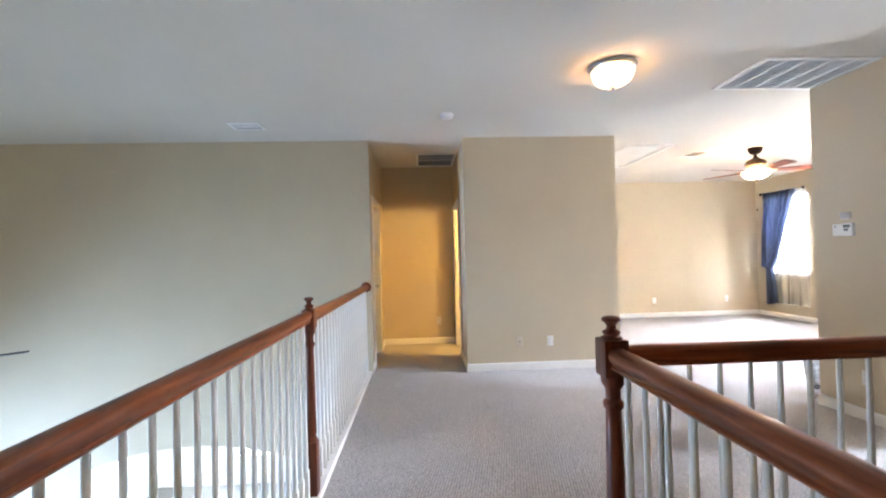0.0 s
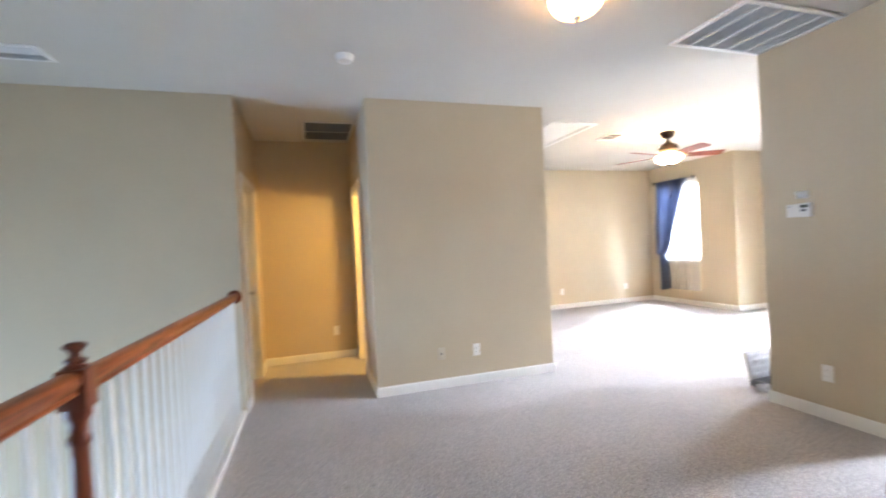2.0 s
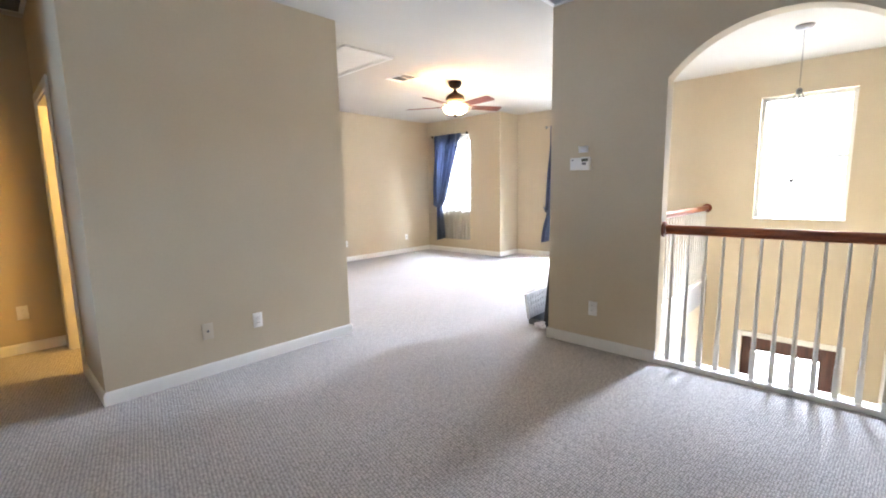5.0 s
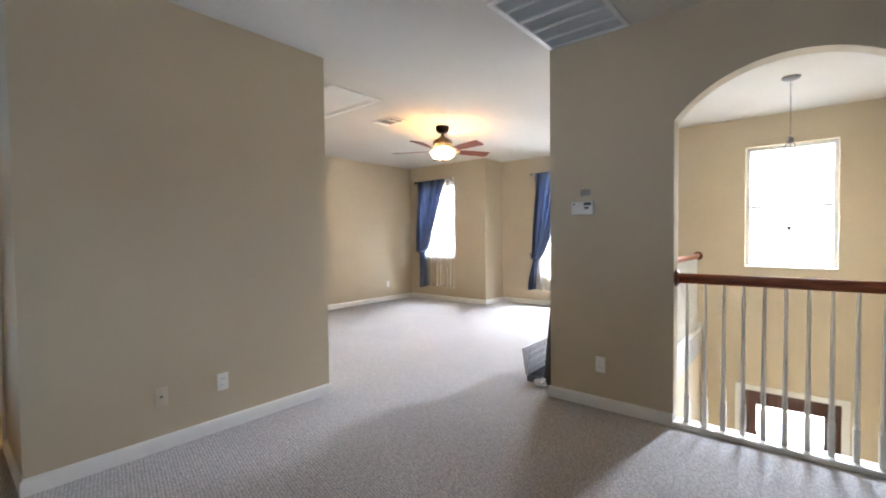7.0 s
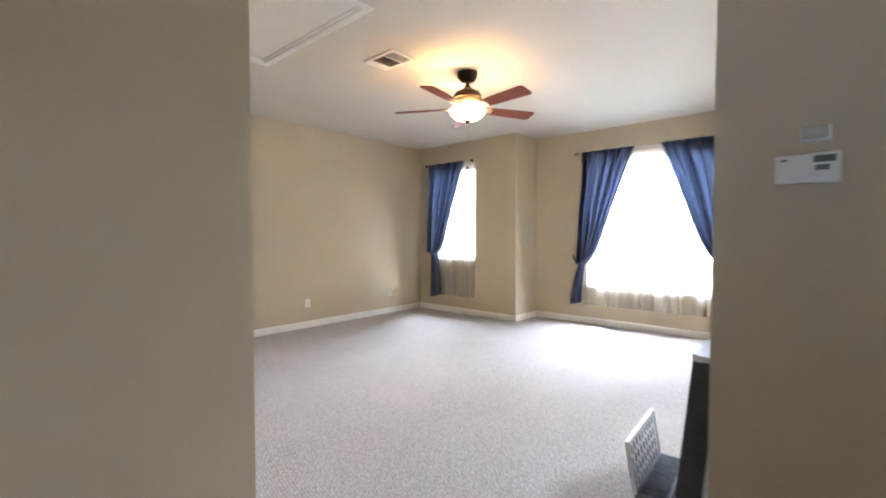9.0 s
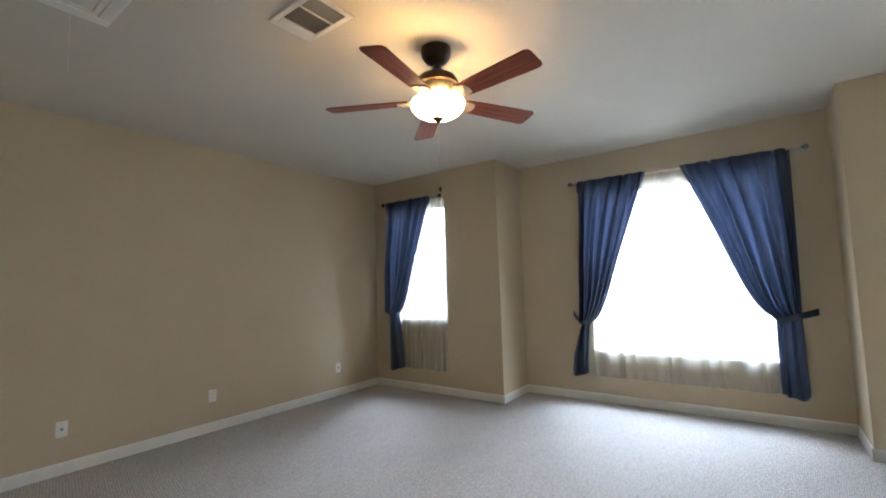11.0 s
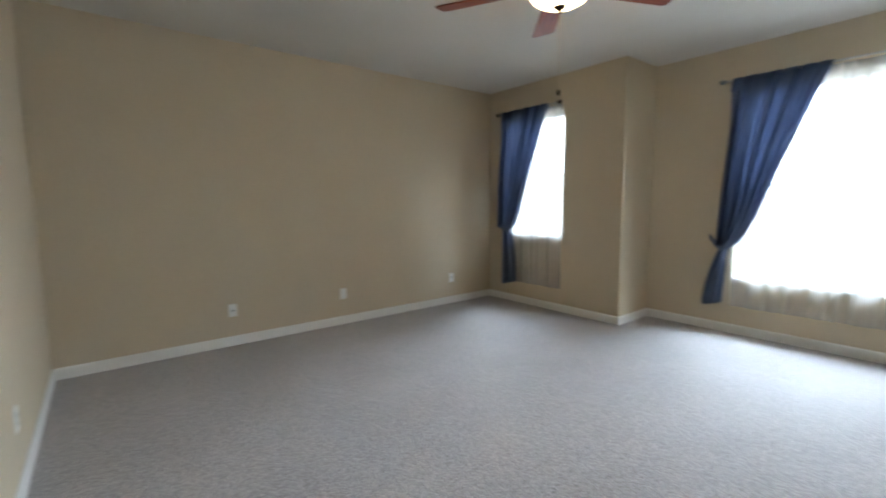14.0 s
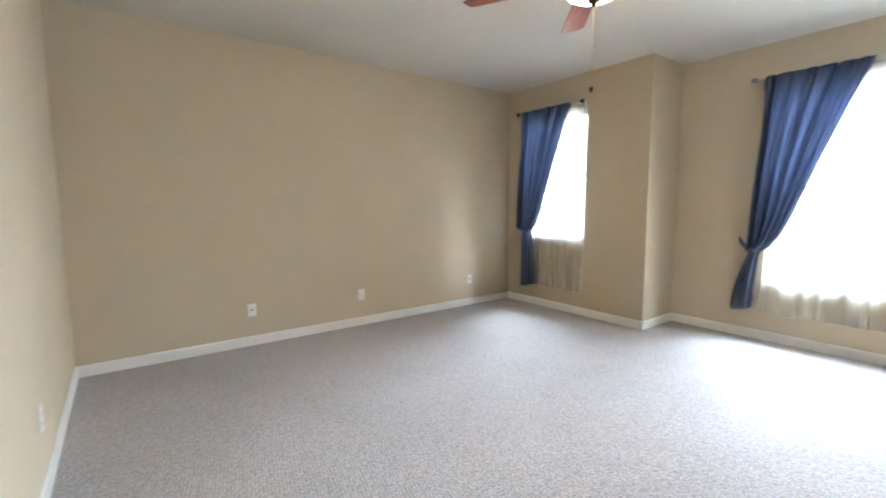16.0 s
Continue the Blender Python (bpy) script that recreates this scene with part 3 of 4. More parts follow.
def newel(parent, at, block=(0.86, 1.105), low=0.30, slim=1.0):
    """A turned newel post: square base and head blocks, turned shaft and a finial."""
    s = 0.042
    bm = boxes((-s, s, -s, s, 0, low), (-s, s, -s, s, block[0] + 0.02, block[1]), bevel=0.006)
    lathe([(0.036, low - 0.005), (0.040, low + 0.012), (0.030, low + 0.028), (0.036, low + 0.05), (0.034, low + 0.12), (0.026, block[0] - 0.12), (0.026, block[0] - 0.085),
           (0.034, block[0] - 0.075), (0.034, block[0] - 0.060), (0.025, block[0] - 0.050), (0.026, block[0] - 0.020), (0.039, block[0] + 0.0), (0.039, block[0] + 0.022)], 20, bm)
    bm.transform(Matrix.Diagonal((slim, slim, 1, 1)))
    post = part("newel_post", bm, POST, parent, "dark cherry turned newel post")
    post.location = at
    z = block[1]
    fin = lathe([(0.040, z - 0.002), (0.040, z + 0.006), (0.026, z + 0.010), (0.035, z + 0.018), (0.035, z + 0.023), (0.020, z + 0.030), (0.018, z + 0.040), (0.027, z + 0.050),
                 (0.037, z + 0.056), (0.037, z + 0.063), (0.026, z + 0.069), (0, z + 0.072)], 20)
    fin.transform(Matrix.Diagonal((slim * 0.86, slim * 0.86, 1, 1)))
    part("finial", fin, POST, post, "dark cherry turned mushroom finial")
    return post


def rosette(parent, at, turn, name="rosette"):
    bm = lathe([(0.058, 0), (0.058, 0.008), (0.050, 0.016), (0.044, 0.016), (0.040, 0.022), (0, 0.022)], 24)
    bm.transform(Matrix.Translation(at) @ Matrix.Rotation(radians(turn), 4, "Z") @ Matrix.Rotation(radians(90), 4, "Y"))
    part(name, bm, POST, parent)


def row(parent, p0, p1, step, mesh):
    p0, p1 = Vector(p0), Vector(p1)
    n = max(1, round((p1 - p0).length / step))
    for k in range(n):
        b = part("baluster", mesh, None, parent)
        b.location = p0.lerp(p1, (k + 0.5) / n)
        b.rotation_euler = (0, 0, 0)


def base_plate(parent, p0, p1, half=0.055):
    part("base_plate", extrude_profile([(-half, 0), (half, 0), (half, 0.020), (half - 0.008, 0.030), (-half + 0.008, 0.030), (-half, 0.020)], p0, p1), TRIM, parent, "white painted base plate")


LX, POST_Y = -0.41, 2.734
TALL = baluster_mesh(RAIL_TOP - 0.064 + 0.018)
left = thing("balustrade", (LX, 1.3, 0), "cherry handrail on white balusters along the family room drop", "balustrade", "balustrades")
o = Vector((-LX, -1.3, 0))
for a, b, first, last, za, zb in ((-2.5, POST_Y - 0.036, -2.411, 2.669, 0.046, 0.016), (POST_Y + 0.036, BACKW - 0.02, 2.785, 5.325, 0.006, -0.012)):
    part("handrail", extrude_profile(RAIL, Vector((LX, a, RAIL_TOP + za)) + o, Vector((LX, b, RAIL_TOP + zb)) + o), RAIL_Y, left, "cherry stained moulded handrail")
    row(left, Vector((LX, first, 0.03)) + o, Vector((LX, last, 0.03)) + o, 0.1016, TALL)
base_plate(left, Vector((LX, -2.5, 0.001)) + o, Vector((LX, BACKW, 0.001)) + o)
newel(left, (0.003, POST_Y - 1.3, 0.03), (0.913, 1.043), slim=0.85)
rosette(left, (0, BACKW - 1.3, RAIL_TOP - 0.044), -90)

NX, NY = 0.826, 1.560
TALL_RIGHT = baluster_mesh(RIGHT_TOP - 0.064 - 0.03)
right = thing("balustrade", (NX, NY, 0), "cherry corner handrail on white balusters round the stairwell", "balustrade", "balustrades")
newel(right, (0, 0, 0.0), (0.955, 1.091), slim=0.92)
part("handrail", extrude_profile(RAIL, (0, -4.05, RIGHT_TOP), (0, -0.042, RIGHT_TOP)), RAIL_Y, right, "cherry stained moulded handrail")
part("handrail", extrude_profile(RAIL, (0.042, 0, RIGHT_TOP), (SCREEN0 - NX - 0.02, 0, RIGHT_TOP)), RAIL_X, right, "cherry stained moulded handrail")
base_plate(right, (0, -4.05, 0.001), (0, -0.043, 0.001))
base_plate(right, (0.043, 0, 0.001), (SCREEN0 - NX, 0, 0.001))
row(right, (0, -4.007, 0.03), (0, -0.045, 0.03), 0.1016, TALL_RIGHT)
row(right, (0.0, 0, 0.03), (2.79, 0, 0.03), 0.0998, TALL_RIGHT)
rosette(right, (SCREEN0 - NX, 0, RIGHT_TOP - 0.032), 180)

ARCH_TOP = 1.026
SHORT = baluster_mesh(ARCH_TOP - 0.064 - 0.03)
am = (ARCH[0] + ARCH[1]) / 2
arch_rail = thing("balustrade", ((SCREEN0 + SCREEN1) / 2, am, 0), "cherry handrail on white balusters in the arched opening", "balustrade", "balustrades")
ah = (ARCH[1] - ARCH[0]) / 2
part("handrail", extrude_profile(RAIL, (0, -ah + 0.02, ARCH_TOP), (0, ah - 0.02, ARCH_TOP)), RAIL_Y, arch_rail, "cherry stained moulded handrail")
base_plate(arch_rail, (0, -ah, 0.001), (0, ah, 0.001), 0.062)
row(arch_rail, (0, 1.77 - am, 0.03), (0, 2.900 - am, 0.03), 0.1027, SHORT)
rosette(arch_rail, (0, ah, ARCH_TOP - 0.032), -90)
rosette(arch_rail, (0, -ah, ARCH_TOP - 0.032), 90)

far_rail = thing("balustrade", ((SCREEN1 + EAST) / 2, EDGE + 0.05, 0), "cherry handrail on white balusters between game room and foyer", "balustrade", "balustrades")
fhalf = (EAST - SCREEN1) / 2
part("handrail", extrude_profile(RAIL, (-fhalf + 0.02, 0, ARCH_TOP), (fhalf - 0.02, 0, ARCH_TOP)), RAIL_X, far_rail, "cherry stained moulded handrail")
base_plate(far_rail, (-fhalf, 0, 0.001), (fhalf, 0, 0.001), 0.05)
row(far_rail, (-fhalf + 0.03, 0, 0.03), (fhalf - 0.03, 0, 0.03), 0.104, SHORT)
rosette(far_rail, (fhalf, 0, ARCH_TOP - 0.032), 180)
rosette(far_rail, (-fhalf, 0, ARCH_TOP - 0.032), 0)

# ---- lamps ----
def flush_lamp(at):
    lamp = thing("ceiling_lamp", at, "lit flush ceiling lamp, frosted bowl in a nickel rim", "ceiling lamp", "ceiling lamps")
    part("rim", lathe([(0.150, 0), (0.168, -0.004), (0.172, -0.020), (0.165, -0.034), (0.150, -0.040), (0.140, -0.036)], 40), NICKEL, lamp, "brushed nickel rim")
    part("shade", lathe([(0.150, -0.036), (0.149, -0.062), (0.136, -0.098), (0.108, -0.128), (0.072, -0.148), (0.030, -0.158), (0, -0.160)], 40), BULB_LOFT, lamp, "glowing frosted glass bowl")
    part("finial", lathe([(0.018, -0.154), (0.020, -0.161), (0.012, -0.171), (0.010, -0.180), (0, -0.186)], 16), NICKEL, lamp)
    return lamp


flush_lamp((1.695, 3.347, H))
# unseen twin added behind the path's start, to warm the balusters' near sides
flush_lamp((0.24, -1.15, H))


def ceiling_fan(at, drop, base_angle, lit, label, size=1.0, wooden=True):
    """A five-bladed ceiling fan; drop: length of its rod below the canopy."""
    fan = thing("ceiling_fan", at, label, "ceiling fan")
    fan.matrix_world = fan.matrix_world @ Matrix.Scale(size, 4)
    z = -drop
    part("canopy", lathe([(0.085, 0), (0.087, -0.012), (0.082, -0.045), (0.062, -0.076), (0.030, -0.090)], 28), BRONZE, fan)
    part("downrod", lathe([(0.016, -0.085), (0.016, z - 0.004)], 12), BRONZE, fan)
    part("motor_housing", lathe([(0.026, z + 0.030), (0.034, z + 0.012), (0.065, z - 0.006), (0.105, z - 0.028), (0.122, z - 0.058), (0.122, z - 0.078), (0.108, z - 0.084)], 36), BRONZE, fan)
    part("motor_band", lathe([(0.098, z - 0.083), (0.106, z - 0.100), (0.100, z - 0.128), (0.080, z - 0.146), (0.060, z - 0.156)], 36), BRASS, fan, "ribbed antique ivory metal band")
    for k in range(20):
        a = 2 * math.pi * k / 20
        bm = boxes((-0.004, 0.004, -0.0035, 0.0035, -0.022, 0.022))
        bm.transform(Matrix.Translation((0.1035 * math.cos(a), 0.1035 * math.sin(a), z - 0.110)) @ Matrix.Rotation(a, 4, "Z"))
        part("rib", bm, BRASS, fan)
    for k in range(5):
        turn = Matrix.Rotation(radians(base_angle + 72 * k), 4, "Z") @ Matrix.Translation((0, 0, z - 0.160)) @ Matrix.Rotation(radians(-12), 4, "X")
        arm = bmesh.new()
        outline = [(0.075, 0.018), (0.12, 0.014), (0.15, 0.030), (0.19, 0.046), (0.225, 0.036), (0.235, 0.0), (0.225, -0.036), (0.19, -0.046), (0.15, -0.030), (0.12, -0.014), (0.075, -0.018)]
        low = [arm.verts.new((x, y, -0.010)) for x, y in outline]
        high = [arm.verts.new((x, y, -0.004)) for x, y in outline]
        arm.faces.new(low[::-1]), arm.faces.new(high)
        for i in range(len(outline)):
            arm.faces.new([low[i], low[(i + 1) % len(outline)], high[(i + 1) % len(outline)], high[i]])
        for x, y in ((0.17, 0.022), (0.17, -0.022), (0.21, 0.0)):
            lathe([(0.008, -0.014), (0.008, -0.010)], 8, arm, (x, y, 0))
        arm.transform(turn)
        iron = part("blade_iron", arm, BRASS, fan)
        bl = bmesh.new()
        shape = [(0.165, 0.052), (0.30, 0.060), (0.615, 0.070), (0.636, 0.062), (0.642, 0.048), (0.642, -0.048), (0.636, -0.062), (0.615, -0.070), (0.30, -0.060), (0.165, -0.052), (0.150, -0.030), (0.150, 0.030)]
        low = [bl.verts.new((x, y, -0.0035)) for x, y in shape]
        high = [bl.verts.new((x, y, 0.0035)) for x, y in shape]
        bl.faces.new(low[::-1]), bl.faces.new(high)
        for i in range(len(shape)):
            bl.faces.new([low[i], low[(i + 1) % len(shape)], high[(i + 1) % len(shape)], high[i]])
        bmesh.ops.recalc_face_normals(bl, faces=bl.faces[:])
        blade = part("blade", mesh_of("blade", bl, BLADE if wooden else DARKBLADE, 30), None, fan, "cherry stained wooden blade" if wooden else "dark blade")
        blade.matrix_local = turn
    part("light_fitter", lathe([(0.058, z - 0.154), (0.062, z - 0.164), (0.056, z - 0.172), (0.040, z - 0.176)], 28), BRASS, fan)
    if lit:
        part("light_bowl", lathe([(0.148, z - 0.170), (0.153, z - 0.178), (0.146, z - 0.204), (0.122, z - 0.232), (0.084, z - 0.252), (0.036, z - 0.262), (0, z - 0.264)], 40, caps=False), BULB_FAN, fan, "glowing frosted glass bowl")
        part("finial", lathe([(0.030, z - 0.256), (0.034, z - 0.263), (0.020, z - 0.272), (0.013, z - 0.280), (0.011, z - 0.288), (0, z - 0.292)], 16), BRONZE, fan)
        part("pull_chain", tube((0.0, 0, z - 0.283), (0.0, 0, (1.90 - at[2]) / size), 0.0016, 6), BRASS, fan)
        part("pull_knob", lathe([(0, (1.900 - at[2]) / size), (0.008, (1.895 - at[2]) / size), (0.009, (1.880 - at[2]) / size), (0.004, (1.868 - at[2]) / size), (0, (1.866 - at[2]) / size)], 12), BRONZE, fan)
    return fan


ceiling_fan((4.893, 5.937, H), 0.143, -98, True, "five-bladed cherry and bronze ceiling fan, lamp lit", 1.06)
ceiling_fan((-3.18, 3.20, H), 1.87, 48, False, "dark ceiling fan hanging in the family room", wooden=False)

pend = thing("pendant_light", (5.70, 2.37, H), "unlit glass bowl pendant on a chain in the foyer", "pendant lamp")
part("canopy", lathe([(0.072, 0), (0.072, -0.010), (0.055, -0.026), (0.012, -0.034)], 28), IRON, pend)
for k in range(17):
    link = bmesh.new()
    ring = [(0.008 * math.cos(a), 0, 0.018 * math.sin(a)) for a in (2 * math.pi * i / 10 for i in range(10))]
    rows_ = [[link.verts.new(Vector(p) * s + Vector((0, w, 0))) for p in ring] for s, w in ((1, -0.0022), (1, 0.0022), (0.72, 0.0022), (0.72, -0.0022))]
    for a in range(4):
        for i in range(10):
            link.faces.new([rows_[a][i], rows_[a][(i + 1) % 10], rows_[(a + 1) % 4][(i + 1) % 10], rows_[(a + 1) % 4][i]])
    link.transform(Matrix.Translation((0, 0, -0.05 - 0.0292 * k)) @ Matrix.Rotation(radians(90 * (k % 2)), 4, "Z"))
    part("chain_link", link, IRON, pend)
part("hub", lathe([(0.010, -0.550), (0.026, -0.565), (0.026, -0.595), (0.010, -0.615)], 16), IRON, pend)
for k in range(3):
    a = 2 * math.pi * k / 3
    part("rod", tube((0.02 * math.cos(a), 0.02 * math.sin(a), -0.590), (0.235 * math.cos(a), 0.235 * math.sin(a), -1.110), 0.004, 8), IRON, pend)
part("bowl", lathe([(0.245, -1.100), (0.250, -1.110), (0.230, -1.190), (0.180, -1.290), (0.110, -1.365), (0.03, -1.395), (0.03, -1.387), (0.107, -1.357), (0.175, -1.282), (0.224, -1.185), (0.240, -1.110)], 36), FROST, pend, "frosted glass bowl")
part("finial", lathe([(0.022, -1.390), (0.026, -1.405), (0.012, -1.425), (0, -1.445)], 16), IRON, pend)

# ---- vents, hatch, detectors ----
big_vent = thing("return_vent", (3.207, 3.492, H), "white return air grille on the ceiling, grey filter behind", "air vent", "ceiling vents")
w, d = 0.875, 0.60
part("frame", boxes((-w / 2, w / 2, -d / 2, -d / 2 + 0.035, -0.014, 0), (-w / 2, w / 2, d / 2 - 0.035, d / 2, -0.014, 0), (-w / 2, -w / 2 + 0.035, -d / 2 + 0.035, d / 2 - 0.035, -0.014, 0),
                    (w / 2 - 0.035, w / 2, -d / 2 + 0.035, d / 2 - 0.035, -0.014, 0), bevel=0.003), WHITE, big_vent)
part("backing", boxes((-w / 2 + 0.035, w / 2 - 0.035, -d / 2 + 0.035, d / 2 - 0.035, -0.003, -0.001)), BIGFILTER, big_vent, "grey dusty filter")
for k in range(1, 5):
    x = -w / 2 + w * k / 5
    part("rib", boxes((x - 0.009, x + 0.009, -d / 2 + 0.035, d / 2 - 0.035, -0.014, -0.002)), WHITE, big_vent)
louvre = mesh_of("slat", boxes((-0.0009, 0.0009, -d / 2 + 0.036, d / 2 - 0.036, -0.007, 0.007)), WHITE, 0)
for k in range(46):
    x = -w / 2 + 0.045 + (w - 0.09) * k / 45
    s = part("slat", louvre, None, big_vent)
    s.matrix_local = Matrix.Translation((x, 0, -0.0085)) @ Matrix.Rotation(radians(52), 4, "Y")


def register(at, w, d, split, label, along="x", slats=None, margin=0.0):
    """A small two-way ceiling register; split: where its two louvre fields part, along x."""
    v = thing("ceiling_vent", at, label, "air vent", "ceiling vents")
    f = 0.03
    part("frame", boxes((-w / 2, w / 2, -d / 2, -d / 2 + f, -0.010, 0), (-w / 2, w / 2, d / 2 - f, d / 2, -0.010, 0), (-w / 2, -w / 2 + f, -d / 2 + f, d / 2 - f, -0.010, 0),
                        (w / 2 - f, w / 2, -d / 2 + f, d / 2 - f, -0.010, 0), bevel=0.003), WHITE, v)
    part("backing", boxes((-w / 2 + f, w / 2 - f, -d / 2 + f, d / 2 - f, -0.003, -0.001)), FILTER, v)
    if margin:
        part("blank_margin", boxes((-w / 2 + f, w / 2 - f, d / 2 - f - margin, d / 2 - f, -0.0125, -0.001), bevel=0.002), WHITE, v)
    if along == "x":
        part("divider", boxes((-w / 2 + f, w / 2 - f, split - 0.006, split + 0.006, -0.012, -0.002)), WHITE, v)
        n = int((d - 2 * f) / 0.012)
        for k in range(n):
            y = -d / 2 + f + 0.006 + 0.012 * k
            if abs(y - split) < 0.01:
                continue
            bm = boxes((-w / 2 + f, w / 2 - f, -0.0008, 0.0008, -0.006, 0.006))
            bm.transform(Matrix.Translation((0, y, -0.0075)) @ Matrix.Rotation(radians(48 if y < split else -48), 4, "X"))
            part("slat", bm, slats or GREYVENT, v, smooth=0)
    return v


register((4.232, 6.257, H), 0.26, 0.37, -0.05, "white two-way ceiling register near the fan", slats=FILTER, margin=0.06)
register((-1.515, 4.745, H), 0.32, 0.24, 0.0, "white ceiling register over the family room")
register((0.482, 6.42, H), 0.55, 0.76, 0.0, "grey return grille on the hall ceiling", slats=FILTER)

hatch = thing("attic_hatch", (3.29, 6.405, H), "white attic stair hatch with wooden trim on the ceiling", "attic hatch")
w, d = 0.63, 1.44
part("frame", boxes((-w / 2, w / 2, -d / 2, -d / 2 + 0.06, -0.018, 0), (-w / 2, w / 2, d / 2 - 0.06, d / 2, -0.018, 0), (-w / 2, -w / 2 + 0.06, -d / 2 + 0.06, d / 2 - 0.06, -0.018, 0),
                    (w / 2 - 0.06, w / 2, -d / 2 + 0.06, d / 2 - 0.06, -0.018, 0), bevel=0.004), TRIM, hatch)
part("frame_lip", boxes((-w / 2 + 0.0605, w / 2 - 0.0605, -d / 2 + 0.0605, -d / 2 + 0.085, -0.010, 0), (-w / 2 + 0.0605, w / 2 - 0.0605, d / 2 - 0.085, d / 2 - 0.0605, -0.010, 0),
                        (-w / 2 + 0.0605, -w / 2 + 0.085, -d / 2 + 0.085, d / 2 - 0.085, -0.010, 0), (w / 2 - 0.085, w / 2 - 0.0605, -d / 2 + 0.085, d / 2 - 0.085, -0.010, 0), bevel=0.002), TRIM, hatch)
part("panel", boxes((-w / 2 + 0.09, w / 2 - 0.09, -d / 2 + 0.09, d / 2 - 0.09, -0.006, -0.001)), TRIM, hatch)
part("pull_cord", tube((0.12, d / 2 - 0.2, -0.006), (0.12, d / 2 - 0.2, -0.40), 0.0009, 6), TRIM, hatch)

smoke = thing("smoke_detector", (0.525, 4.42, H), "round white smoke detector on the ceiling", "smoke detector")
part("base", lathe([(0.066, 0), (0.068, -0.010), (0.064, -0.016)], 32), WHITE, smoke)
part("cover", lathe([(0.060, -0.015), (0.060, -0.030), (0.050, -0.042), (0.020, -0.046), (0, -0.046)], 32), WHITE, smoke)

# ---- wall fittings ----


def outlet(at, turn, label="white duplex wall outlet", blank=False, mat=None):
    """A wall plate that faces local -y."""
    ob = thing("wall_outlet", at, label, "outlet", "wall outlets", turn=turn)
    part("plate", boxes((-0.036, 0.036, -0.006, 0, -0.058, 0.058), bevel=0.003), mat or WHITE, ob)
    if blank:
        part("jack", boxes((-0.008, 0.008, -0.009, -0.005, -0.008, 0.008), bevel=0.002), GREYBOX, ob)
        return ob
    for z in (-0.021, 0.021):
        s = part("socket", boxes((-0.016, 0.016, -0.0085, -0.005, z - 0.014, z + 0.014), bevel=0.004), WHITE, ob)
        part("slot", boxes((-0.0075, -0.0055, -0.0092, -0.0080, z - 0.003, z + 0.006), (0.0055, 0.0075, -0.0092, -0.0080, z - 0.003, z + 0.006)), LCD, s, smooth=0)
    part("screw", boxes((-0.002, 0.002, -0.0075, -0.0055, -0.002, 0.002)), NICKEL, ob)
    return ob


outlet((1.376, BACK, 0.328), 0, "beige wall plate with a cable jack", True, BEIGE)
outlet((1.738, BACK, 0.328), 0)
outlet((SCREEN0, 3.402, 0.330), -90)
outlet((0.502, HALLEND, 0.348), 0)
outlet((3.849, NORTH, 0.332), 0, "white wall plate with a cable jack", True)
outlet((4.955, NORTH, 0.334), 0)
outlet((6.475, NORTH, 0.334), 0, "small white wall plate near the corner", True)
outlet((PIER, 7.15, 0.35), 90)

switch = thing("light_switch", (PIER, 5.366, 1.310), "white double toggle switch plate, switches off", "light switch", turn=90)
part("plate", boxes((-0.052, 0.052, -0.006, 0, -0.054, 0.054), bevel=0.003), WHITE, switch)
for x in (-0.021, 0.021):
    t = boxes((x - 0.0045, x + 0.0045, -0.021, -0.004, -0.0045, 0.0045), bevel=0.002)
    t.transform(Matrix.Rotation(radians(-14), 4, "X"))
    part("toggle", t, WHITE, switch)
    part("toggle_slot", boxes((x - 0.006, x + 0.006, -0.0066, -0.0055, -0.012, 0.012), bevel=0.0005), TRIM, switch)
    for z in (-0.030, 0.030):
        part("screw", boxes((x - 0.002, x + 0.002, -0.0072, -0.0055, z - 0.002, z + 0.002)), GREYVENT, switch)

thermo = thing("thermostat", (SCREEN0, 3.532, 1.490), "white wall thermostat with a small dark display", "thermostat", turn=-90)
part("body", boxes((-0.084, 0.010, -0.024, 0, -0.047, 0.047), bevel=0.005), WHITE, thermo)
part("front_panel", boxes((0.008, 0.084, -0.032, 0, -0.050, 0.050), bevel=0.006), WHITE, thermo)
part("display", boxes((0.016, 0.072, -0.034, -0.031, 0.016, 0.038), bevel=0.001), LCD, thermo, "dark grey display")
part("button", boxes((0.020, 0.056, -0.035, -0.031, -0.010, 0.008), bevel=0.002), GREYBOX, thermo)
part("knob", boxes((-0.070, -0.052, -0.027, -0.023, 0.026, 0.033), bevel=0.002), GREYBOX, thermo)
sensor = thing("wall_sensor", (SCREEN0, 3.512, 1.600), "small white angled sensor above the thermostat", "sensor", turn=-90)
part("body", boxes((-0.038, 0.038, -0.018, 0, -0.024, 0.028), bevel=0.007), WHITE, sensor)
cover = boxes((-0.034, 0.034, -0.036, -0.016, -0.016, 0.024), bevel=0.006)
for v in cover.verts:
    if v.co.y < -0.026 and v.co.z < 0:
        v.co.y += 0.012
part("lens", cover, FROST, sensor, "translucent slanted cover")

# ---- curtains ----


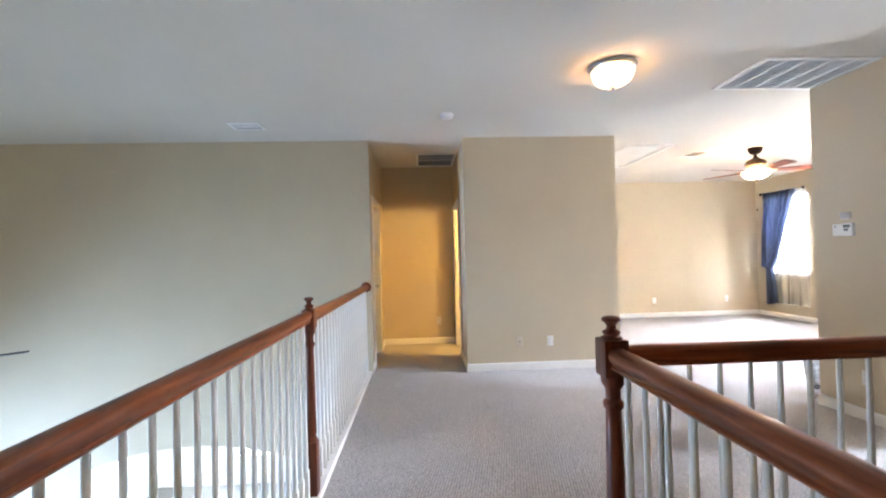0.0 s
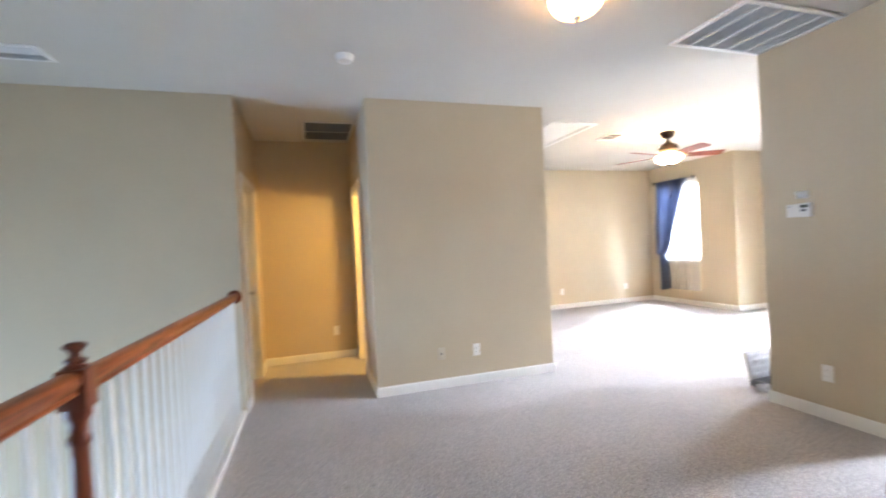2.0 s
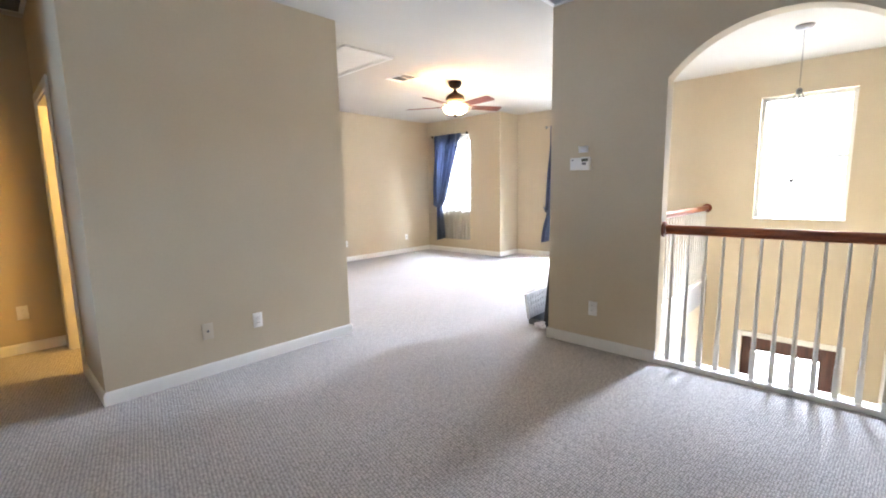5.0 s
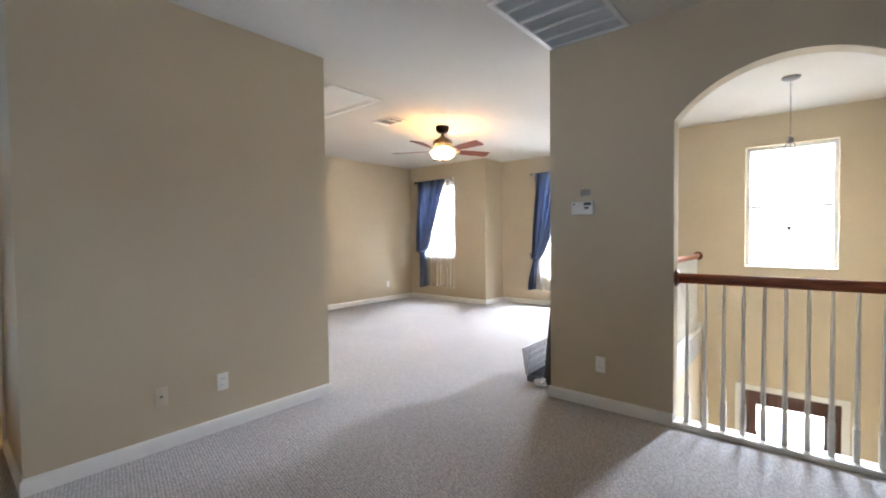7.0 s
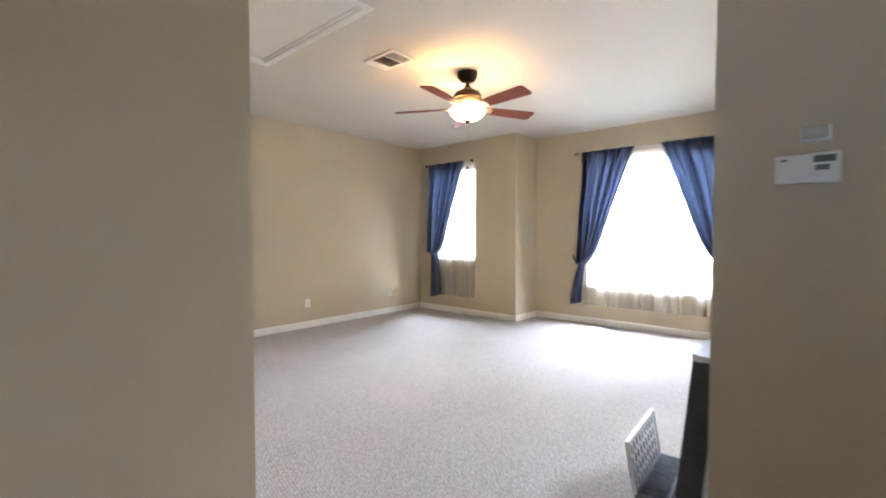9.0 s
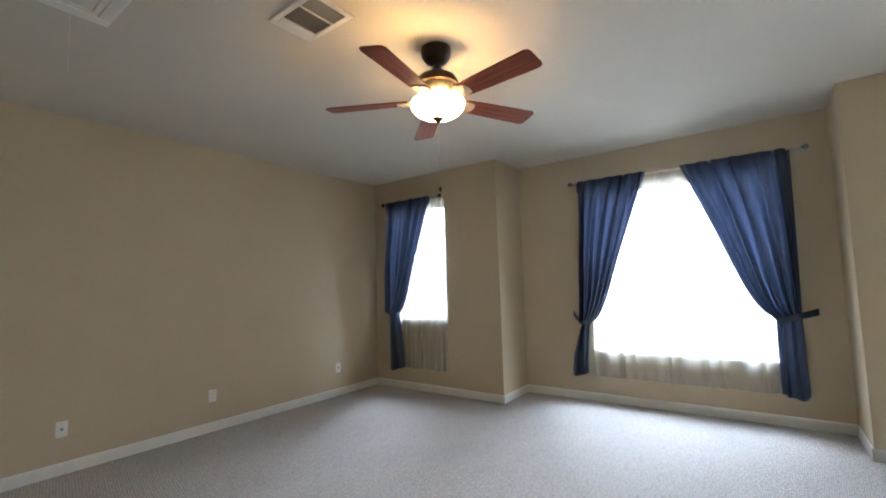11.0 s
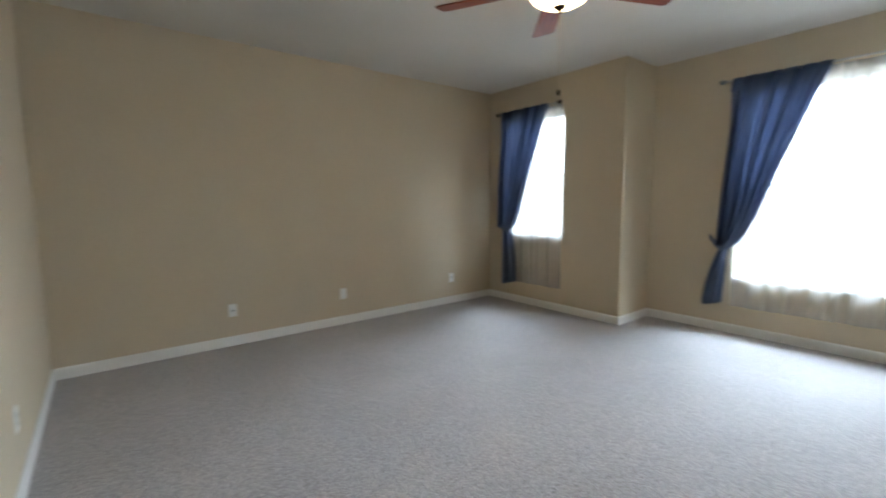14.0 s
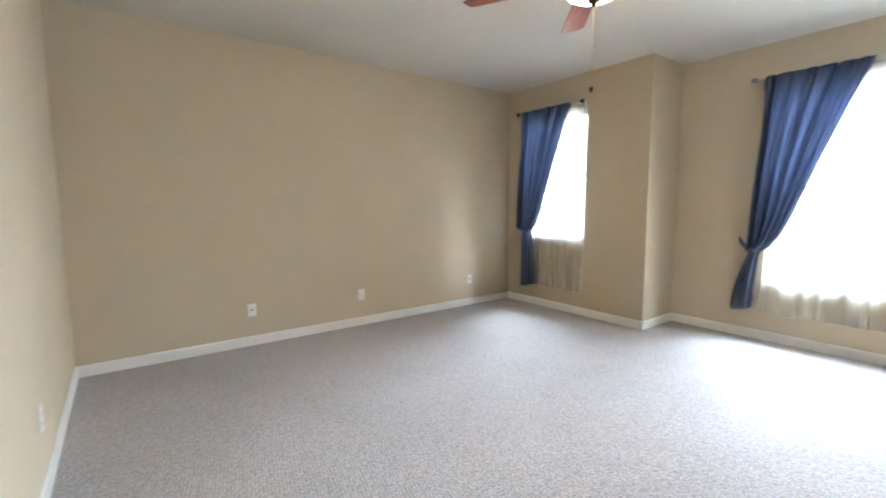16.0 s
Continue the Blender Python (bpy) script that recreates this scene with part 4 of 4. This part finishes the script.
def drape(name, x, outer, inner, tie, hem, z_top, z_tie, z_hem, label, folds, mat):
    """A tied-back curtain. outer, inner: y of its top corners; tie: y of the two edges at the tie; hem: y of the hem's ends."""
    ob = thing(name, (x, outer, z_hem), label, "curtain", "blue curtains")
    nu, nv = 110, 60
    bm = bmesh.new()
    grid = []
    for j in range(nv + 1):
        v = j / nv
        z = z_top + (z_hem - z_top) * v
        if z >= z_tie:
            s = min(1.0, max(0.0, (z_top - z) / (z_top - z_tie)))
            a = outer + (tie[0] - outer) * s ** 1.5
            b = inner + (tie[1] - inner) * (0.55 * s + 0.45 * (1 - math.sqrt(max(0.0, 1 - s ** 2.2))) + 0.10 * math.sin(math.pi * s))
        else:
            s = min(1.0, max(0.0, (z_tie - z) / (z_tie - z_hem)))
            e = 1 - (1 - s) ** 1.6
            a, b = tie[0] + (hem[0] - tie[0]) * e, tie[1] + (hem[1] - tie[1]) * e
        spread = min(1.0, abs(b - a) / abs(inner - outer))
        line = []
        for i in range(nu + 1):
            u = i / nu
            p = 2 * math.pi * folds * (u + 0.05 * math.sin(6.3 * u + 1.0)) + 0.9 * math.sin(2.3 * v + 3.0 * u)
            p *= 1.0 if z >= z_tie else 0.42
            wave = (0.75 + 0.35 * math.sin(9.0 * u + 2.0)) * math.sin(p) + 0.45 * math.sin(1.7 * p + 3.5 * v)
            amp = 0.018 + 0.034 * (1 - spread) + 0.030 * min(1, 4 * v)
            if z < z_tie:
                amp *= 0.5
            sag = 0.012 * math.sin(7 * u + 9 * v)
            line.append(bm.verts.new((min(0.078, -0.02 + 0.098 * max(0.0, 1 - u / 0.05)) + wave * amp * min(1.0, u / 0.04) + sag * min(1, 3 * v) - 0.03 * (1 - spread) * math.sin(math.pi * u), a + (b - a) * (u - 1.05 / (2 * math.pi * folds) * math.sin(p) * math.sin(math.pi * u) ** 0.5) - outer, z - z_hem - (0.02 * math.sin(math.pi * u * 1.3) if j == nv else 0))))
        grid.append(line)
    for j in range(nv):
        for i in range(nu):
            bm.faces.new([grid[j][i], grid[j][i + 1], grid[j + 1][i + 1], grid[j + 1][i]])
    cloth_ob = part("cloth", bm, mat, ob, smooth=180)
    cloth_ob.modifiers.new("thickness", "SOLIDIFY").thickness = 0.0025
    # the rod pocket: a second layer of cloth behind the top edge
    pocket = bmesh.new()
    strip = []
    for j in range(5):
        d = 0.11 * j / 4
        s = d / (z_top - z_tie)
        a, b = outer + (tie[0] - outer) * s ** 1.5, inner + (tie[1] - inner) * 0.75 * s
        strip.append([pocket.verts.new((0.030 - 0.006 * j + 0.004 * math.sin(50 * i / 40), a + (b - a) * (0.01 + 0.98 * i / 40) - outer, z_top - z_hem - d - 0.002 + 0.004 * math.sin(0.7 * i))) for i in range(41)])
    for j in range(4):
        for i in range(40):
            pocket.faces.new([strip[j][i], strip[j][i + 1], strip[j + 1][i + 1], strip[j + 1][i]])
    part("rod_pocket", pocket, mat, ob, smooth=180)
    return ob


def tie_band(parent, y0, y1, z0, z1, x=-0.075, drop=0.0):
    """The flat cloth band that holds a drape back to the wall at y1."""
    bm = bmesh.new()
    n = 14
    cols = []
    for k in range(n + 1):
        s = k / n
        y = y0 + (y1 - y0) * s
        xx = x + 0.075 * s ** 3
        z = z0 + (z1 - z0) * s
        cols.append([bm.verts.new((xx + dx, y, z + dz)) for dx, dz in ((0, -0.028), (0, 0.028), (0.006, 0.028), (0.006, -0.028))])
    for a, b in zip(cols, cols[1:]):
        for i in range(4):
            bm.faces.new([a[i], a[(i + 1) % 4], b[(i + 1) % 4], b[i]])
    bm.faces.new(cols[0]), bm.faces.new(cols[-1][::-1])
    bmesh.ops.recalc_face_normals(bm, faces=bm.faces[:])
    part("tie_band", bm, DENIM, parent, "blue cloth tie band", 60)


def curtain_rod(x, y0, y1, z, label):
    rod = thing("curtain_rod", (x, (y0 + y1) / 2, z), label, "curtain rod", "curtain rods")
    h = (y1 - y0) / 2
    part("rod", tube((0, -h + 0.04, 0), (0, h - 0.04, 0), 0.008, 12), NICKEL, rod)
    for s in (-1, 1):
        fin = lathe([(0.009, 0), (0.013, 0.006), (0.009, 0.012), (0.021, 0.024), (0.025, 0.036), (0.021, 0.048), (0.008, 0.058), (0, 0.060)], 16)
        fin.transform(Matrix.Translation((0, s * (h - 0.055), 0)) @ Matrix.Rotation(radians(-90 * s), 4, "X"))
        part("finial", fin, BLUEGLASS if h > 0.7 else BRONZE, rod, "blue glass knob" if h > 0.7 else "")
        part("bracket", boxes((-0.006, 0.075, s * (h - 0.09) - 0.005, s * (h - 0.09) + 0.005, -0.012, -0.006), (0.070, 0.0755, s * (h - 0.09) - 0.012, s * (h - 0.09) + 0.012, -0.035, 0.02)), NICKEL, rod)
    return rod


def sheer(x, y0, y1, z0, z1, folds, label):
    ob = thing("sheer_curtain", (x, y0, z0), label, "curtain", "sheer curtains")
    bm = bmesh.new()
    nu, nv = 220, 14
    grid = []
    for j in range(nv + 1):
        line = []
        for i in range(nu + 1):
            turn_ = 2 * math.pi * folds * i / nu + 1.6 * math.sin(i * 0.12 + y0) + 0.7 * math.sin(i * 0.31) + 0.05 * j
            line.append(bm.verts.new((0.014 * math.sin(turn_) * (1.2 - 0.5 * j / nv), (y1 - y0) * i / nu, (z1 - z0) * j / nv)))
        grid.append(line)
    for j in range(nv):
        for i in range(nu):
            bm.faces.new([grid[j][i], grid[j][i + 1], grid[j + 1][i + 1], grid[j + 1][i]])
    edges = {j: [tuple(v.co) for v in grid[j]] for j in (0, nv - 1)}
    part("cloth", bm, SHEER, ob, smooth=180)
    for n, j0, off in (("hem", 0, -0.004), ("heading", nv - 1, -0.004)):
        band = bmesh.new()
        lines = [[band.verts.new((x_ + off, y_, z_ + tall)) for x_, y_, z_ in edges[j0]] for tall in (0.0, 0.06)]
        for i in range(nu):
            band.faces.new([lines[0][i], lines[0][i + 1], lines[1][i + 1], lines[1][i]])
        part(n, band, SHEER, ob, smooth=180)
    return ob


ZR = 2.418
curtain_rod(ALCOVE - 0.0785, 4.05, 6.17, ZR, "thin nickel curtain rod with blue glass knobs")
curtain_rod(EAST - 0.0785, 7.55, 8.55, ZR, "short thin nickel curtain rod")
sheer(ALCOVE - 0.045, 4.345, 5.985, 0.28, 2.40, 11, "thin white sheer curtain over the wide window")
sheer(EAST - 0.045, 7.545, 8.475, 0.28, 2.40, 7, "thin white sheer curtain over the narrow window")
c1 = drape("curtain", ALCOVE - 0.085, 6.085, 5.345, (6.095, 6.005), (6.235, 6.035), ZR + 0.012, 0.86, 0.30, "navy blue cotton curtain tied back beside the wide window", 6, DENIM)
tie_band(c1, -0.06, 0.10, 0.52, 0.66)
c2 = drape("curtain", ALCOVE - 0.085, 4.175, 5.035, (4.195, 4.375), (4.185, 4.385), ZR + 0.012, 0.95, 0.28, "navy blue cotton curtain tied back beside the wide window", 6, DENIM)
tie_band(c2, 0.20, -0.09, 0.64, 0.72)
c3 = drape("curtain", EAST - 0.085, 8.485, 7.715, (8.435, 8.275), (8.455, 8.195), ZR + 0.012, 0.98, 0.27, "navy blue cotton curtain tied back at the narrow window", 5, DENIM)
tie_band(c3, -0.22, 0.0, 0.69, 0.72)

# ---- things standing behind the wall's end ----
panel = thing("flat_packed_panel", (4.10, 3.915, 0), "dark flat panel in shiny plastic wrap leaning by the rail", "packed panel")
lean = Matrix.Rotation(radians(5.5), 4, "X")


def leaned(bm, m):
    bm.transform(m)
    return bm


part("body", leaned(boxes((-0.25, 0.25, -0.05, 0.05, 0.006, 0.75), bevel=0.006), lean), SLATE, panel)
cap = boxes((-0.253, 0.253, -0.054, 0.054, 0.732, 0.757))
bmesh.ops.subdivide_edges(cap, edges=cap.edges[:], cuts=6)
for v in cap.verts:
    v.co += 0.007 * noise.noise_vector(v.co * 26)
part("wrapping", leaned(cap, lean), FILM, panel, "crumpled shiny plastic over the top edge", 0)

case = thing("open_case", (4.11, 4.07, 0), "open grey case, its lid patterned with silver ribs", "case", turn=3)
part("base", boxes((-0.245, 0.245, -0.07, 0.07, 0.0, 0.055), bevel=0.006), GREYBOX, case, "dark grey case base")
part("lining", boxes((-0.23, 0.23, -0.058, 0.05, 0.050, 0.0575), bevel=0.001), LINING, case)
tip = Matrix.Translation((0, 0.064, 0.05)) @ Matrix.Rotation(radians(-9), 4, "X")
lid = part("lid", leaned(boxes((-0.245, 0.245, 0.0, 0.014, 0, 0.235), bevel=0.003), tip), FOIL, case, "silver white ribbed lid")
part("lid_rim", leaned(boxes((-0.251, -0.243, -0.006, 0.016, 0, 0.238), (0.243, 0.251, -0.006, 0.016, 0, 0.238), (-0.251, 0.251, -0.006, 0.016, 0.235, 0.243)), tip), WHITE, lid, "", 0)
for k in range(9):
    for r in range(4):
        x, z = -0.225 + 0.050 * k, 0.014 + 0.056 * r
        rib = boxes((x, x + 0.030, -0.007, 0.001, z, z + 0.038), bevel=0.004)
        part("rib", leaned(rib, tip), FOIL, lid)

wrap = thing("plastic_wrap", (3.80, 3.955, 0), "crumpled clear plastic wrap on the carpet", "plastic wrap")
bm = bmesh.new()
bmesh.ops.create_icosphere(bm, subdivisions=4, radius=0.045)
for v in bm.verts:
    v.co += 0.03 * noise.noise_vector(v.co * 22) + 0.012 * noise.noise_vector(v.co * 70)
    v.co.z = max(v.co.z * 0.7 + 0.035, 0.001)
part("film", bm, FILM, wrap, smooth=0)

# ---- bright overcast distance outside the east windows ----
far = boxes((12.0, 12.05, -6, 14, -3.0, 5.5))
structure("backdrop", far, glowing("overcast_distance", (0.90, 0.96, 1.0), 6.5), "bright white overcast distance")
